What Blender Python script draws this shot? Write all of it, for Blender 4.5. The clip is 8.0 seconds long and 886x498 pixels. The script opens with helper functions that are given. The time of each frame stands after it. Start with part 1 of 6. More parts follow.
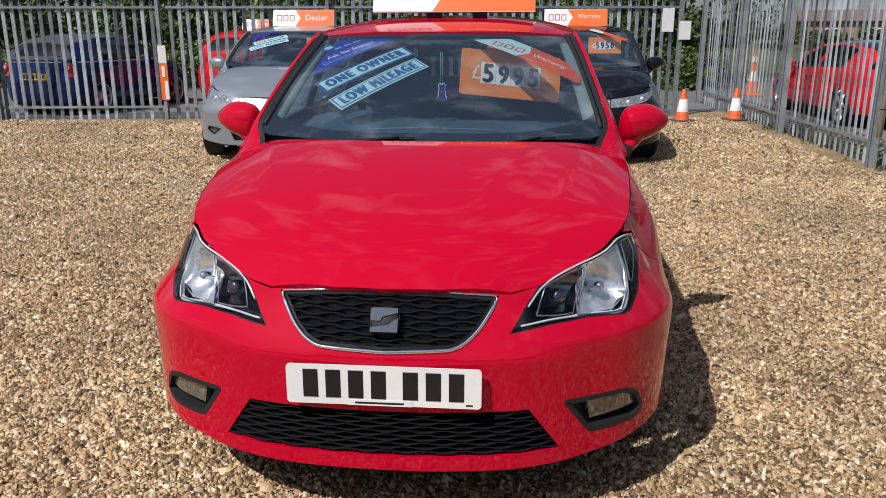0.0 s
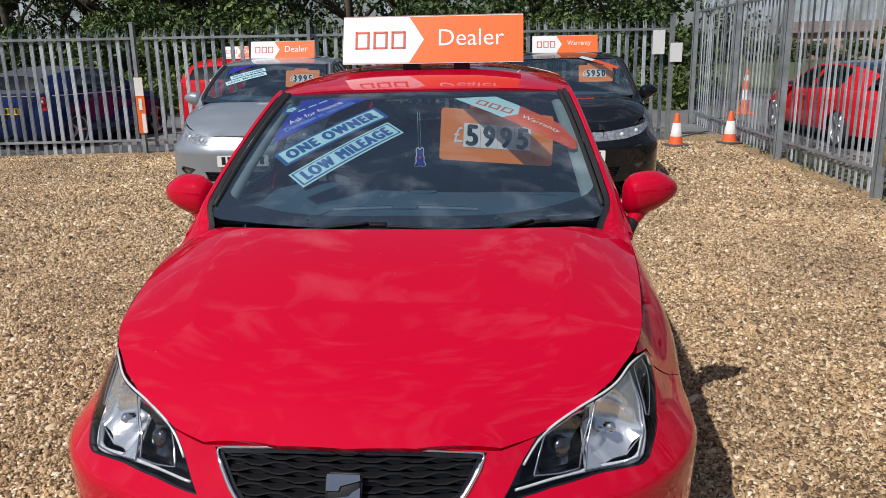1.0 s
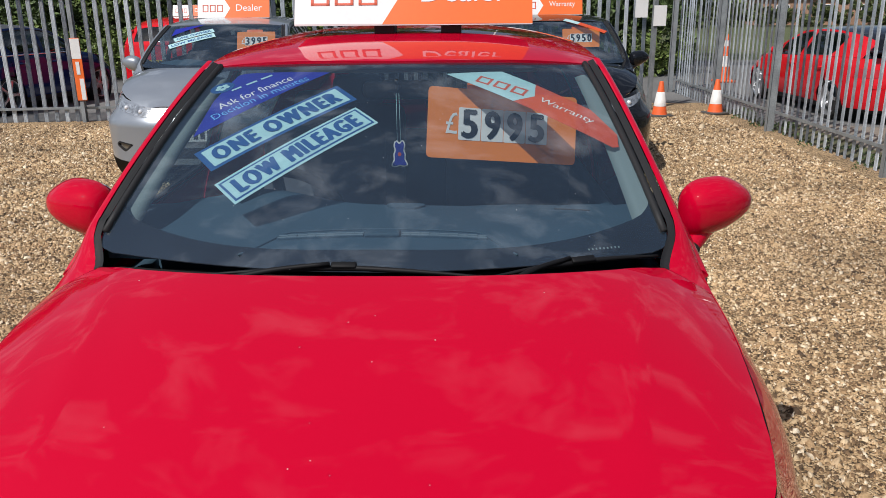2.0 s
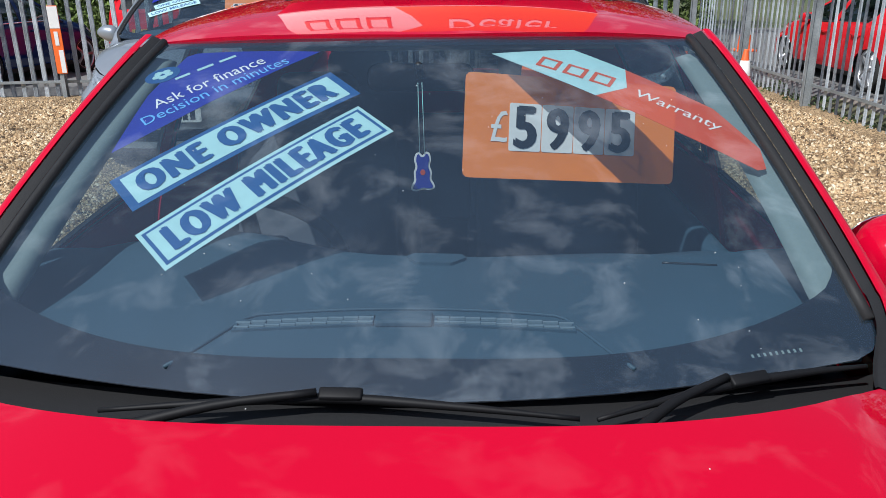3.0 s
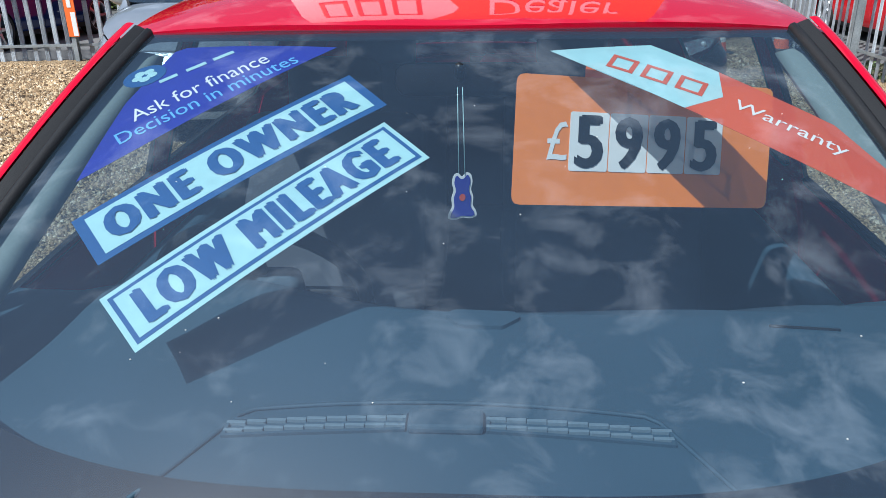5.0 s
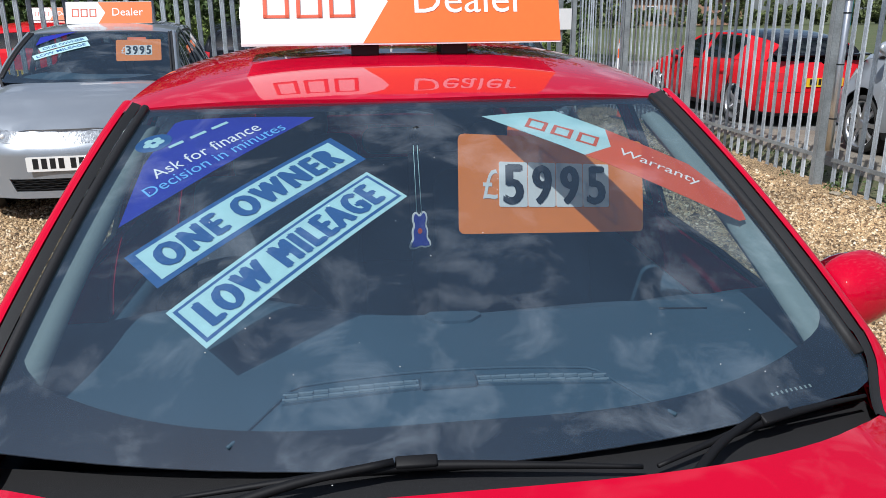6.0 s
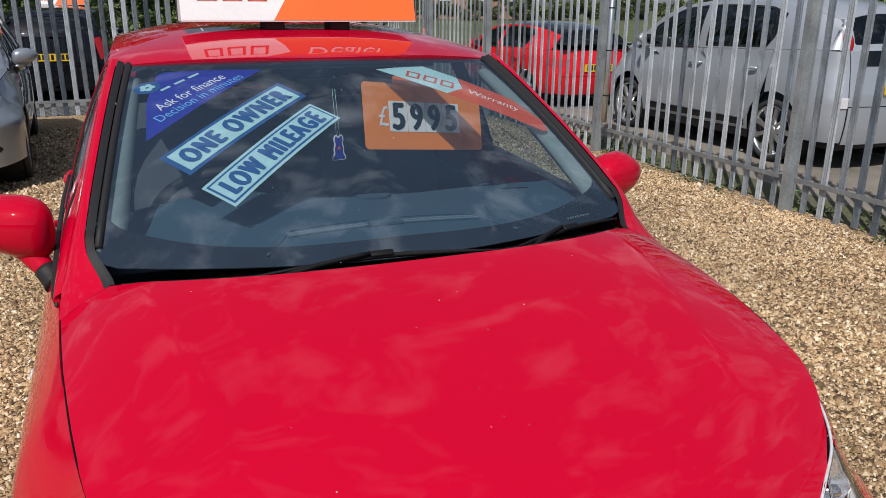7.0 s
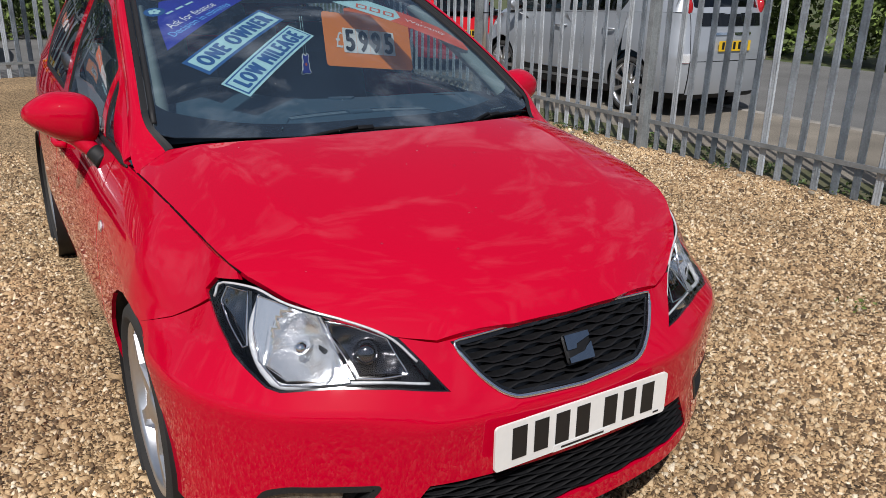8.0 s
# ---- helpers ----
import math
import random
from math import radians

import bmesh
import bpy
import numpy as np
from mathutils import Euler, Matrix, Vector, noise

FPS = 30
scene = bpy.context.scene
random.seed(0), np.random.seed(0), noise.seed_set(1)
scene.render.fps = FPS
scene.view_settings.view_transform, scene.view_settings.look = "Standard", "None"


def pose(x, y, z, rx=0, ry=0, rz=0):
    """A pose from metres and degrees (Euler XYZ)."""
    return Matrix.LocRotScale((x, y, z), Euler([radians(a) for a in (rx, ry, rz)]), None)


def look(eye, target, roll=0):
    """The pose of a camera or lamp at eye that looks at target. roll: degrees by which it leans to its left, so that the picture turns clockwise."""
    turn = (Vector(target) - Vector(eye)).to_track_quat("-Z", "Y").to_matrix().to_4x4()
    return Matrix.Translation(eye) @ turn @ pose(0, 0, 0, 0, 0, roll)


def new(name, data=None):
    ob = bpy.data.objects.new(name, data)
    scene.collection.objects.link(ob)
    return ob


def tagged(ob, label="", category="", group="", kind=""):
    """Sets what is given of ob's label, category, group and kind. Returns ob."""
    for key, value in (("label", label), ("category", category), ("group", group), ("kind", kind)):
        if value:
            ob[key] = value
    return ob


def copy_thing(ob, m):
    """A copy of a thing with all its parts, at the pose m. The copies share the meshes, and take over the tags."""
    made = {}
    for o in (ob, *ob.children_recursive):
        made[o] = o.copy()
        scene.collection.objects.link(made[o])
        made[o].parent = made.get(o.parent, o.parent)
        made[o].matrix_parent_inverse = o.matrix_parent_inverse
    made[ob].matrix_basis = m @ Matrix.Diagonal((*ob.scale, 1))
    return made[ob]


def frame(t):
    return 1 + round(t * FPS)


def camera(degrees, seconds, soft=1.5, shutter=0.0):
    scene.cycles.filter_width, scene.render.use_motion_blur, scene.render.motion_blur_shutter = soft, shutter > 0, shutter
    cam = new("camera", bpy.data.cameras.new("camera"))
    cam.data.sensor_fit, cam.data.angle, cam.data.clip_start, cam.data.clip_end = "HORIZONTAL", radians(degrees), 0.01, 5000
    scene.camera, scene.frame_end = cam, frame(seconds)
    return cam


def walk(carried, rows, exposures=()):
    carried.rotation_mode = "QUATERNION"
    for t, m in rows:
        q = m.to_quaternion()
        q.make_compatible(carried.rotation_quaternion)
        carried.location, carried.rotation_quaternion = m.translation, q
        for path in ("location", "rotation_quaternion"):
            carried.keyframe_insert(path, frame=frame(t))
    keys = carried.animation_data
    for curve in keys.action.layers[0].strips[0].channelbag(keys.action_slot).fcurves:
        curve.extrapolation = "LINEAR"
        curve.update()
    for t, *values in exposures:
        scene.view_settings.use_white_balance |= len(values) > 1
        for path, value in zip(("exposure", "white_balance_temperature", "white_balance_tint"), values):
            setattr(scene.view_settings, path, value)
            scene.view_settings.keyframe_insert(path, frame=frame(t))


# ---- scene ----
cam = camera(60.2, 8.0, soft=0.5)
PATH = [
    (0, (0.325, -1.853, 1.356), (0.151, 0.064, 0.816), -0.1),
    (0.5, (0.332, -1.734, 1.452), (0.146, 0.187, 0.93), -0.6),
    (1, (0.332, -1.387, 1.519), (0.177, 0.543, 1.016), -1.1),
    (1.2, (0.309, -1.258, 1.527), (0.174, 0.671, 1.018), -1.2),
    (2.3, (0.178, -0.349, 1.501), (0.124, 1.556, 0.894), -0.4),
    (2.5, (0.163, -0.216, 1.499), (0.076, 1.693, 0.908), -0.7),
    (3, (0.095, 0.142, 1.474), (0.029, 2.027, 0.807), -0.7),
    (3.5, (0.084, 0.39, 1.491), (0.017, 2.232, 0.714), -1.5),
    (4, (0.051, 0.462, 1.525), (-0.033, 2.293, 0.725), -1.3),
    (4.2, (0.052, 0.466, 1.527), (-0.042, 2.304, 0.745), -1.4),
    (5.3, (0.036, 0.426, 1.503), (-0.081, 2.277, 0.756), -0.8),
    (5.5, (0.022, 0.385, 1.511), (-0.042, 2.253, 0.799), -0.2),
    (6, (-0.134, 0.117, 1.542), (0.097, 2.013, 0.949), -0.6),
    (6.5, (-0.335, -0.258, 1.529), (0.109, 1.6, 0.938), -1.1),
    (7, (-0.554, -0.612, 1.528), (0.153, 1.156, 0.916), 0.5),
    (7.5, (-0.847, -0.911, 1.494), (0.069, 0.753, 0.867), 0.7),
    (8, (-1.107, -1.168, 1.421), (-0.113, 0.435, 0.757), 1.2),
]
walk(cam, [(t, look(eye, target, roll)) for t, eye, target, roll in PATH], [(0, -0.03, 6150, 12), (2.5, 0.0, 6250, 12), (3.4, 0.5, 5650, 7), (5.5, 0.5, 5650, 7), (6.4, 0.03, 6150, 12), (8, -0.1, 6200, 12)])


# ---- light ----
world = bpy.data.worlds.new("sky")
scene.world = world
world.use_nodes = True
SUN_ELEV, SUN_AZ = radians(51), math.atan2(-0.63, -0.49)
wn, wl = world.node_tree.nodes, world.node_tree.links
wn.clear()
w_out = wn.new("ShaderNodeOutputWorld")
w_bg = wn.new("ShaderNodeBackground")
w_sky = wn.new("ShaderNodeTexSky")
w_sky.sky_type, w_sky.sun_disc = "NISHITA", False
w_sky.sun_elevation, w_sky.sun_rotation = SUN_ELEV, math.pi / 2 - SUN_AZ
w_sky.dust_density = 1.6
w_bg.inputs["Strength"].default_value = 0.06
w_co = wn.new("ShaderNodeTexCoord")
w_map = wn.new("ShaderNodeMapping")
w_map.inputs["Scale"].default_value = (1.0, 1.25, 1.1)
w_map.inputs["Location"].default_value = (2.1, 1.0, 0.2)
w_noise = wn.new("ShaderNodeTexNoise")
w_noise.inputs["Scale"].default_value, w_noise.inputs["Detail"].default_value = 7.4, 12.0
w_noise.inputs["Roughness"].default_value, w_noise.inputs["Distortion"].default_value = 0.60, 0.45
w_ramp = wn.new("ShaderNodeValToRGB")
w_ramp.color_ramp.elements[0].position, w_ramp.color_ramp.elements[1].position = 0.51, 0.74
w_ramp.color_ramp.elements[0].color = (0.05, 0.05, 0.05, 1)
w_mix = wn.new("ShaderNodeMixRGB")
w_mix.inputs["Color2"].default_value = (11.5, 12.5, 14.0, 1)
wl.new(w_co.outputs["Generated"], w_map.inputs["Vector"])
wl.new(w_map.outputs["Vector"], w_noise.inputs["Vector"])
wl.new(w_noise.outputs["Fac"], w_ramp.inputs["Fac"])
wl.new(w_ramp.outputs["Color"], w_mix.inputs["Fac"])
wl.new(w_sky.outputs["Color"], w_mix.inputs["Color1"])
wl.new(w_mix.outputs["Color"], w_bg.inputs["Color"])
wl.new(w_bg.outputs["Background"], w_out.inputs["Surface"])

sun = new("sun", bpy.data.lights.new("sun", "SUN"))
sun.data.energy, sun.data.angle, sun.data.color = 4.3, radians(0.55), (1.0, 0.95, 0.87)
sun.matrix_world = look((-4.9, -6.3, 9.85), (0, 0, 0))


# ---- materials ----
def material(name, color, rough=0.5, metal=0.0, coat=0.0, coat_rough=0.03, spec=0.5, grain=0.0, grain_size=60.0,
             stain=0.0, stain_size=3.0, bump=0.0, bump_size=200.0, rough_var=0.0, per_object=0.0, per_island=0.0, second=None):
    """A procedural surface: colour varied at two scales, relief, gloss."""
    m = bpy.data.materials.new(name)
    m.use_nodes = True
    n, l = m.node_tree.nodes, m.node_tree.links
    b = n["Principled BSDF"]
    b.inputs["Roughness"].default_value, b.inputs["Metallic"].default_value = rough, metal
    b.inputs["Coat Weight"].default_value, b.inputs["Coat Roughness"].default_value = coat, coat_rough
    b.inputs["Specular IOR Level"].default_value, b.inputs["Coat IOR"].default_value = spec, 1.42
    co = n.new("ShaderNodeTexCoord")
    out = n.new("ShaderNodeRGB")
    out.outputs[0].default_value = (*color, 1)
    sock = out.outputs[0]

    def noise_tex(size, detail=4.0, seed=0.0):
        t = n.new("ShaderNodeTexNoise")
        t.inputs["Scale"].default_value, t.inputs["Detail"].default_value = size, detail
        mp = n.new("ShaderNodeMapping")
        mp.inputs["Location"].default_value = (seed, seed * 1.7, seed * 0.3)
        l.new(co.outputs["Object"], mp.inputs["Vector"])
        l.new(mp.outputs["Vector"], t.inputs["Vector"])
        return t.outputs["Fac"]

    def vary(sock, fac, amount, other=None):
        mix = n.new("ShaderNodeMixRGB")
        if other:
            r = n.new("ShaderNodeMapRange")
            r.inputs["From Min"].default_value, r.inputs["From Max"].default_value = 0.42, 0.68
            r.inputs["To Max"].default_value = amount
            l.new(fac, r.inputs["Value"])
            l.new(r.outputs[0], mix.inputs["Fac"])
            mix.inputs["Color2"].default_value = (*other, 1)
            l.new(sock, mix.inputs["Color1"])
            return mix.outputs[0]
        hsv = n.new("ShaderNodeHueSaturation")
        r = n.new("ShaderNodeMapRange")
        r.inputs["From Min"].default_value, r.inputs["From Max"].default_value = 0.25, 0.75
        r.inputs["To Min"].default_value, r.inputs["To Max"].default_value = 1 - amount, 1 + amount
        l.new(fac, r.inputs["Value"])
        l.new(r.outputs[0], hsv.inputs["Value"])
        l.new(sock, hsv.inputs["Color"])
        return hsv.outputs[0]

    if stain:
        sock = vary(sock, noise_tex(stain_size, 5.0, 3.1), stain, second)
    if grain:
        sock = vary(sock, noise_tex(grain_size, 3.0, 7.7), grain)
    if per_object:
        sock = vary(sock, n.new("ShaderNodeObjectInfo").outputs["Random"], per_object)
    if per_island:
        sock = vary(sock, n.new("ShaderNodeNewGeometry").outputs["Random Per Island"], per_island)
    l.new(sock, b.inputs["Base Color"])
    if rough_var:
        r = n.new("ShaderNodeMapRange")
        r.inputs["To Min"].default_value, r.inputs["To Max"].default_value = max(0.02, rough - rough_var), min(1, rough + rough_var)
        l.new(noise_tex(stain_size * 2.3, 4.0, 11.0), r.inputs["Value"])
        l.new(r.outputs[0], b.inputs["Roughness"])
    if bump:
        bm_ = n.new("ShaderNodeBump")
        bm_.inputs["Strength"].default_value, bm_.inputs["Distance"].default_value = bump, 0.002
        l.new(noise_tex(bump_size, 4.0, 5.0), bm_.inputs["Height"])
        l.new(bm_.outputs[0], b.inputs["Normal"])
    return m


def glass_material(name, tint=(0.75, 0.85, 0.83), clear=0.85, rough=0.0, ior=2.0, sky_veil=0.0):
    """Thin pane: partly clear, mirror-like by Fresnel."""
    m = bpy.data.materials.new(name)
    m.use_nodes = True
    n, l = m.node_tree.nodes, m.node_tree.links
    n.remove(n["Principled BSDF"])
    tr, gl, mix, fr = n.new("ShaderNodeBsdfTransparent"), n.new("ShaderNodeBsdfGlossy"), n.new("ShaderNodeMixShader"), n.new("ShaderNodeMapRange")
    tr.inputs["Color"].default_value = (*[c * clear for c in tint], 1)
    gl.inputs["Roughness"].default_value = rough
    lw, pw = n.new("ShaderNodeLayerWeight"), n.new("ShaderNodeMath")
    pw.operation, pw.inputs[1].default_value = "POWER", 5.0
    fr.inputs["To Min"].default_value = ((ior - 1) / (ior + 1)) ** 2
    lw.inputs["Blend"].default_value = 0.5
    l.new(lw.outputs["Facing"], pw.inputs[0])
    l.new(pw.outputs[0], fr.inputs["Value"])
    l.new(fr.outputs[0], mix.inputs["Fac"])
    # blue diffuse veil painted into the pane, standing in for reflected sky
    if sky_veil:
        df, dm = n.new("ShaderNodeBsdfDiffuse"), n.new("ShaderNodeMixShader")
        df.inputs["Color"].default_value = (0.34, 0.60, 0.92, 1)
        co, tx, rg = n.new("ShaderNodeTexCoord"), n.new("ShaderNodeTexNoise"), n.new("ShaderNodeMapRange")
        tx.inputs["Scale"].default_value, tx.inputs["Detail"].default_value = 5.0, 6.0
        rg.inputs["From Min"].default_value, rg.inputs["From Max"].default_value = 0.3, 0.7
        rg.inputs["To Min"].default_value, rg.inputs["To Max"].default_value = sky_veil * 0.7, sky_veil * 1.3
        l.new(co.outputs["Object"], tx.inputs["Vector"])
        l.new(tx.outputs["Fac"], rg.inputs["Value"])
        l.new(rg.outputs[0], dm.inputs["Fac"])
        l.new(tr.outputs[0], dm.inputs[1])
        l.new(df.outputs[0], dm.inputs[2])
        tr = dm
    l.new(tr.outputs[0], mix.inputs[1])
    l.new(gl.outputs[0], mix.inputs[2])
    l.new(mix.outputs[0], n["Material Output"].inputs["Surface"])
    return m


def paint(name, color, metal=0.0, rough=0.4):
    return material(name, color, rough, metal, coat=1.0, coat_rough=0.025, spec=0.0, stain=0.03, stain_size=2.0, grain=0.02, grain_size=900, rough_var=0.05)


M_RED = paint("red_paint", (0.51, 0.0005, 0.022), 0.0, 0.35)
M_RED.node_tree.nodes["Principled BSDF"].inputs["Coat IOR"].default_value = 1.40
M_SILVER = paint("silver_paint", (0.33, 0.36, 0.40), 0.55, 0.38)
M_BLACKP = paint("black_paint", (0.008, 0.009, 0.012), 0.2, 0.3)
M_BLUE = paint("blue_paint", (0.008, 0.022, 0.10), 0.2, 0.35)
M_RED2 = paint("bright_red_paint", (0.62, 0.012, 0.02), 0.0, 0.4)
M_GREYP = paint("grey_paint", (0.46, 0.49, 0.53), 0.5, 0.4)
M_TRIM = material("black_plastic", (0.018, 0.018, 0.019), 0.55, spec=0.3, grain=0.2, grain_size=400, bump=0.3, bump_size=900)
M_GLOSSBLACK = material("gloss_black", (0.006, 0.006, 0.007), 0.12, coat=0.6, stain=0.1)
M_GRILLE = material("grille_plastic", (0.008, 0.008, 0.009), 0.5, spec=0.35, grain=0.15, grain_size=300)
M_CHROME = material("chrome", (0.82, 0.83, 0.85), 0.08, 1.0, grain=0.03)
M_REFLECTOR = material("lamp_reflector", (0.90, 0.91, 0.92), 0.18, 0.8, bump=0.4, bump_size=90)
M_SATIN = material("satin_silver", (0.62, 0.63, 0.65), 0.3, 0.9, grain=0.05)
M_RUBBER = material("tyre_rubber", (0.022, 0.022, 0.022), 0.82, stain=0.25, stain_size=9, bump=0.5, bump_size=300, second=(0.06, 0.055, 0.05))
M_GLASS = glass_material("car_glass", (0.78, 0.90, 0.93), 0.86, ior=2.65, sky_veil=0.029)
M_FACET = material("lamp_facets", (0.50, 0.52, 0.54), 0.22, 0.6, coat=0.8, grain=0.6, grain_size=32, bump=1.0, bump_size=60)
M_FOG = material("fog_glass", (0.16, 0.145, 0.12), 0.08, 0.4, coat=1.0, grain=0.3, grain_size=70)
M_DULLCHROME = material("dull_chrome", (0.34, 0.36, 0.39), 0.12, 1.0, grain=0.06)
M_WIPER = material("wiper_rubber", (0.006, 0.006, 0.007), 0.6, spec=0.25, grain=0.2, grain_size=300)
M_SMOKE = material("smoked_chrome", (0.20, 0.20, 0.21), 0.12, 1.0, grain=0.1)
M_TINT = glass_material("tinted_glass", (0.30, 0.34, 0.35), 0.7)
M_LENS = glass_material("lamp_lens", (0.95, 0.96, 0.97), 0.97, ior=1.5)
M_DASH = material("dash_plastic", (0.031, 0.064, 0.094), 0.62, spec=0.3, grain=0.12, grain_size=500, bump=0.12, bump_size=700)
M_MATTE = material("matte_black", (.007, .007, .008), .95, spec=.05, grain=.1)
M_VENT = material("vent_plastic", (.13, .18, .22), .5, spec=.4, grain=.1, grain_size=300)
M_SEAT = material("seat_cloth", (0.055, 0.062, 0.075), 0.9, grain=0.3, grain_size=500, bump=0.5, bump_size=900)
M_HEADLINER = material("headliner", (0.42, 0.43, 0.42), 0.9, grain=0.08, grain_size=600, bump=0.3)
M_PALE = material("pale_trim", (0.16, 0.20, 0.20), 0.7, grain=0.06, grain_size=200)
M_GALV = material("galvanised_steel", (0.50, 0.545, 0.585), 0.55, 0.12, stain=0.28, stain_size=7, grain=0.16, grain_size=60, bump=0.2, bump_size=120, per_object=0.08, rough_var=0.1)
M_GALV_D = material("weathered_steel", (0.24, 0.26, 0.27), 0.55, 0.25, stain=0.3, stain_size=5, grain=0.16, grain_size=60, bump=0.2, bump_size=120, per_object=0.1)
M_WHITE = material("white_plastic", (0.78, 0.78, 0.77), 0.35, grain=0.03, stain=0.05)
M_ORANGE = material("orange_print", (0.84, 0.16, 0.03), 0.35, grain=0.03, stain=0.04)
M_ORANGE2 = material("orange_card", (0.86, 0.24, 0.03), 0.4, grain=0.04, stain=0.05)
M_ORANGE_D = material("deep_orange_print", (0.68, 0.085, 0.02), 0.4, grain=0.03, stain=0.04)


def let_through(m, share):
    """Lets a share of the light pass straight through a thin vinyl film."""
    n, l = m.node_tree.nodes, m.node_tree.links
    tr, mix = n.new("ShaderNodeBsdfTransparent"), n.new("ShaderNodeMixShader")
    mix.inputs["Fac"].default_value = share
    l.new(n["Principled BSDF"].outputs[0], mix.inputs[1])
    l.new(tr.outputs[0], mix.inputs[2])
    l.new(mix.outputs[0], n["Material Output"].inputs["Surface"])


let_through(M_ORANGE_D, 0.16)
M_STICKW = material("pale_sticker", (0.43, 0.66, 0.68), 0.5, grain=0.04, stain=0.06, stain_size=14)
let_through(M_STICKW, 0.10)
M_NAVY = material("navy_print", (0.010, 0.075, 0.24), 0.5, grain=0.05)
M_STICKB = material("blue_sticker", (0.014, 0.02, 0.30), 0.4, grain=0.05, stain=0.1, stain_size=8)
M_LIGHTB = material("light_blue_print", (0.15, 0.42, 0.80), 0.5, grain=0.04)
M_INK = material("black_ink", (0.010, 0.011, 0.013), 0.4, grain=0.1)
M_PLATEW = material("plate_white", (0.80, 0.80, 0.78), 0.3, coat=0.4, grain=0.02, stain=0.05, stain_size=6)
M_PLATEY = material("plate_yellow", (0.80, 0.50, 0.02), 0.3, coat=0.4, grain=0.02, stain=0.05)
M_REDLENS = material("red_lens", (0.45, 0.01, 0.015), 0.12, coat=0.8, grain=0.1, grain_size=120)
M_CLEARLENS = material("white_lens", (0.80, 0.81, 0.83), 0.15, 0.3, coat=0.8, grain=0.15, grain_size=90)
M_CONE = material("cone_orange", (0.80, 0.13, 0.03), 0.5, grain=0.08, stain=0.12, stain_size=12)
M_CONEBASE = material("cone_base", (0.09, 0.085, 0.08), 0.85, grain=0.2, stain=0.2)
M_SLEEVE = material("cone_sleeve", (0.72, 0.71, 0.68), 0.45, grain=0.06, stain=0.12, stain_size=12)


# ---- mesh helpers ----
def part(name, bm, mat, parent=None, label="", smooth=True, normals=None):
    """Links a bmesh (or a ready mesh) as one object under a thing or a part."""
    if isinstance(bm, bmesh.types.BMesh):
        me = bpy.data.meshes.new(name)
        bm.normal_update()
        bm.to_mesh(me)
        bm.free()
    else:
        me = bm
    if not me.materials:
        me.materials.append(mat)
    if smooth:
        me.polygons.foreach_set("use_smooth", [True] * len(me.polygons))
    ob = new(name, me)
    if parent is not None:
        ob.parent = parent
    if label:
        ob["label"] = label
    return ob


def thing(name, m, label, category, group="", kind=""):
    ob = new(name)
    ob.matrix_world = m
    return tagged(ob, label, category, group, kind)


def spline(pts, n, closed=False):
    """Catmull-Rom through the points, n samples by chord length."""
    p = np.array(pts, float)
    if closed:
        p = np.vstack([p[-1], p, p[0], p[1]])
    else:
        p = np.vstack([2 * p[0] - p[1], p, 2 * p[-1] - p[-2]])
    seg = len(p) - 3
    d = np.linalg.norm(p[2:-1] - p[1:-2], axis=1)
    cum = np.concatenate([[0], np.cumsum(d)])
    out = []
    for t in np.linspace(0, cum[-1], n, endpoint=not closed):
        i = min(max(int(np.searchsorted(cum, t, "right")) - 1, 0), seg - 1)
        u = (t - cum[i]) / max(d[i], 1e-9)
        a, b, c, e = p[i:i + 4]
        out.append(0.5 * (2 * b + (c - a) * u + (2 * a - 5 * b + 4 * c - e) * u * u + (3 * b - a - 3 * c + e) * u ** 3))
    return np.array(out)


def soft_poly(pts, r=0.012, k=4):
    """A polygon with its corners rounded."""
    p = np.array(pts, float)
    out = []
    for i in range(len(p)):
        a, b, c = p[i - 1], p[i], p[(i + 1) % len(p)]
        ra = min(r, np.linalg.norm(a - b) * 0.4)
        rc = min(r, np.linalg.norm(c - b) * 0.4)
        s, e = b + (a - b) / np.linalg.norm(a - b) * ra, b + (c - b) / np.linalg.norm(c - b) * rc
        for t in np.linspace(0, 1, k):
            out.append((1 - t) ** 2 * s + 2 * t * (1 - t) * b + t * t * e)
    return np.array(out)


def dense(poly, step):
    out = []
    for a, b in zip(poly, np.roll(poly, -1, axis=0)):
        k = max(1, int(math.ceil(np.linalg.norm(b - a) / step)))
        for i in range(k):
            out.append(a + (b - a) * i / k)
    return np.array(out)


def inside(poly, q):
    """Which of the points q lie in the polygon."""
    x, y = q[:, 0], q[:, 1]
    r = np.zeros(len(q), bool)
    for (x0, y0), (x1, y1) in zip(poly, np.roll(poly, -1, axis=0)):
        c = (y0 > y) != (y1 > y)
        r ^= c & (x < (x1 - x0) * (y - y0) / ((y1 - y0) if y1 != y0 else 1e-12) + x0)
    return r


def near_edge(poly, q, d):
    r = np.zeros(len(q), bool)
    for a, b in zip(poly, np.roll(poly, -1, axis=0)):
        ab = b - a
        t = np.clip(((q - a) @ ab) / max(ab @ ab, 1e-12), 0, 1)
        r |= np.linalg.norm(q - (a + t[:, None] * ab), axis=1) < d
    return r


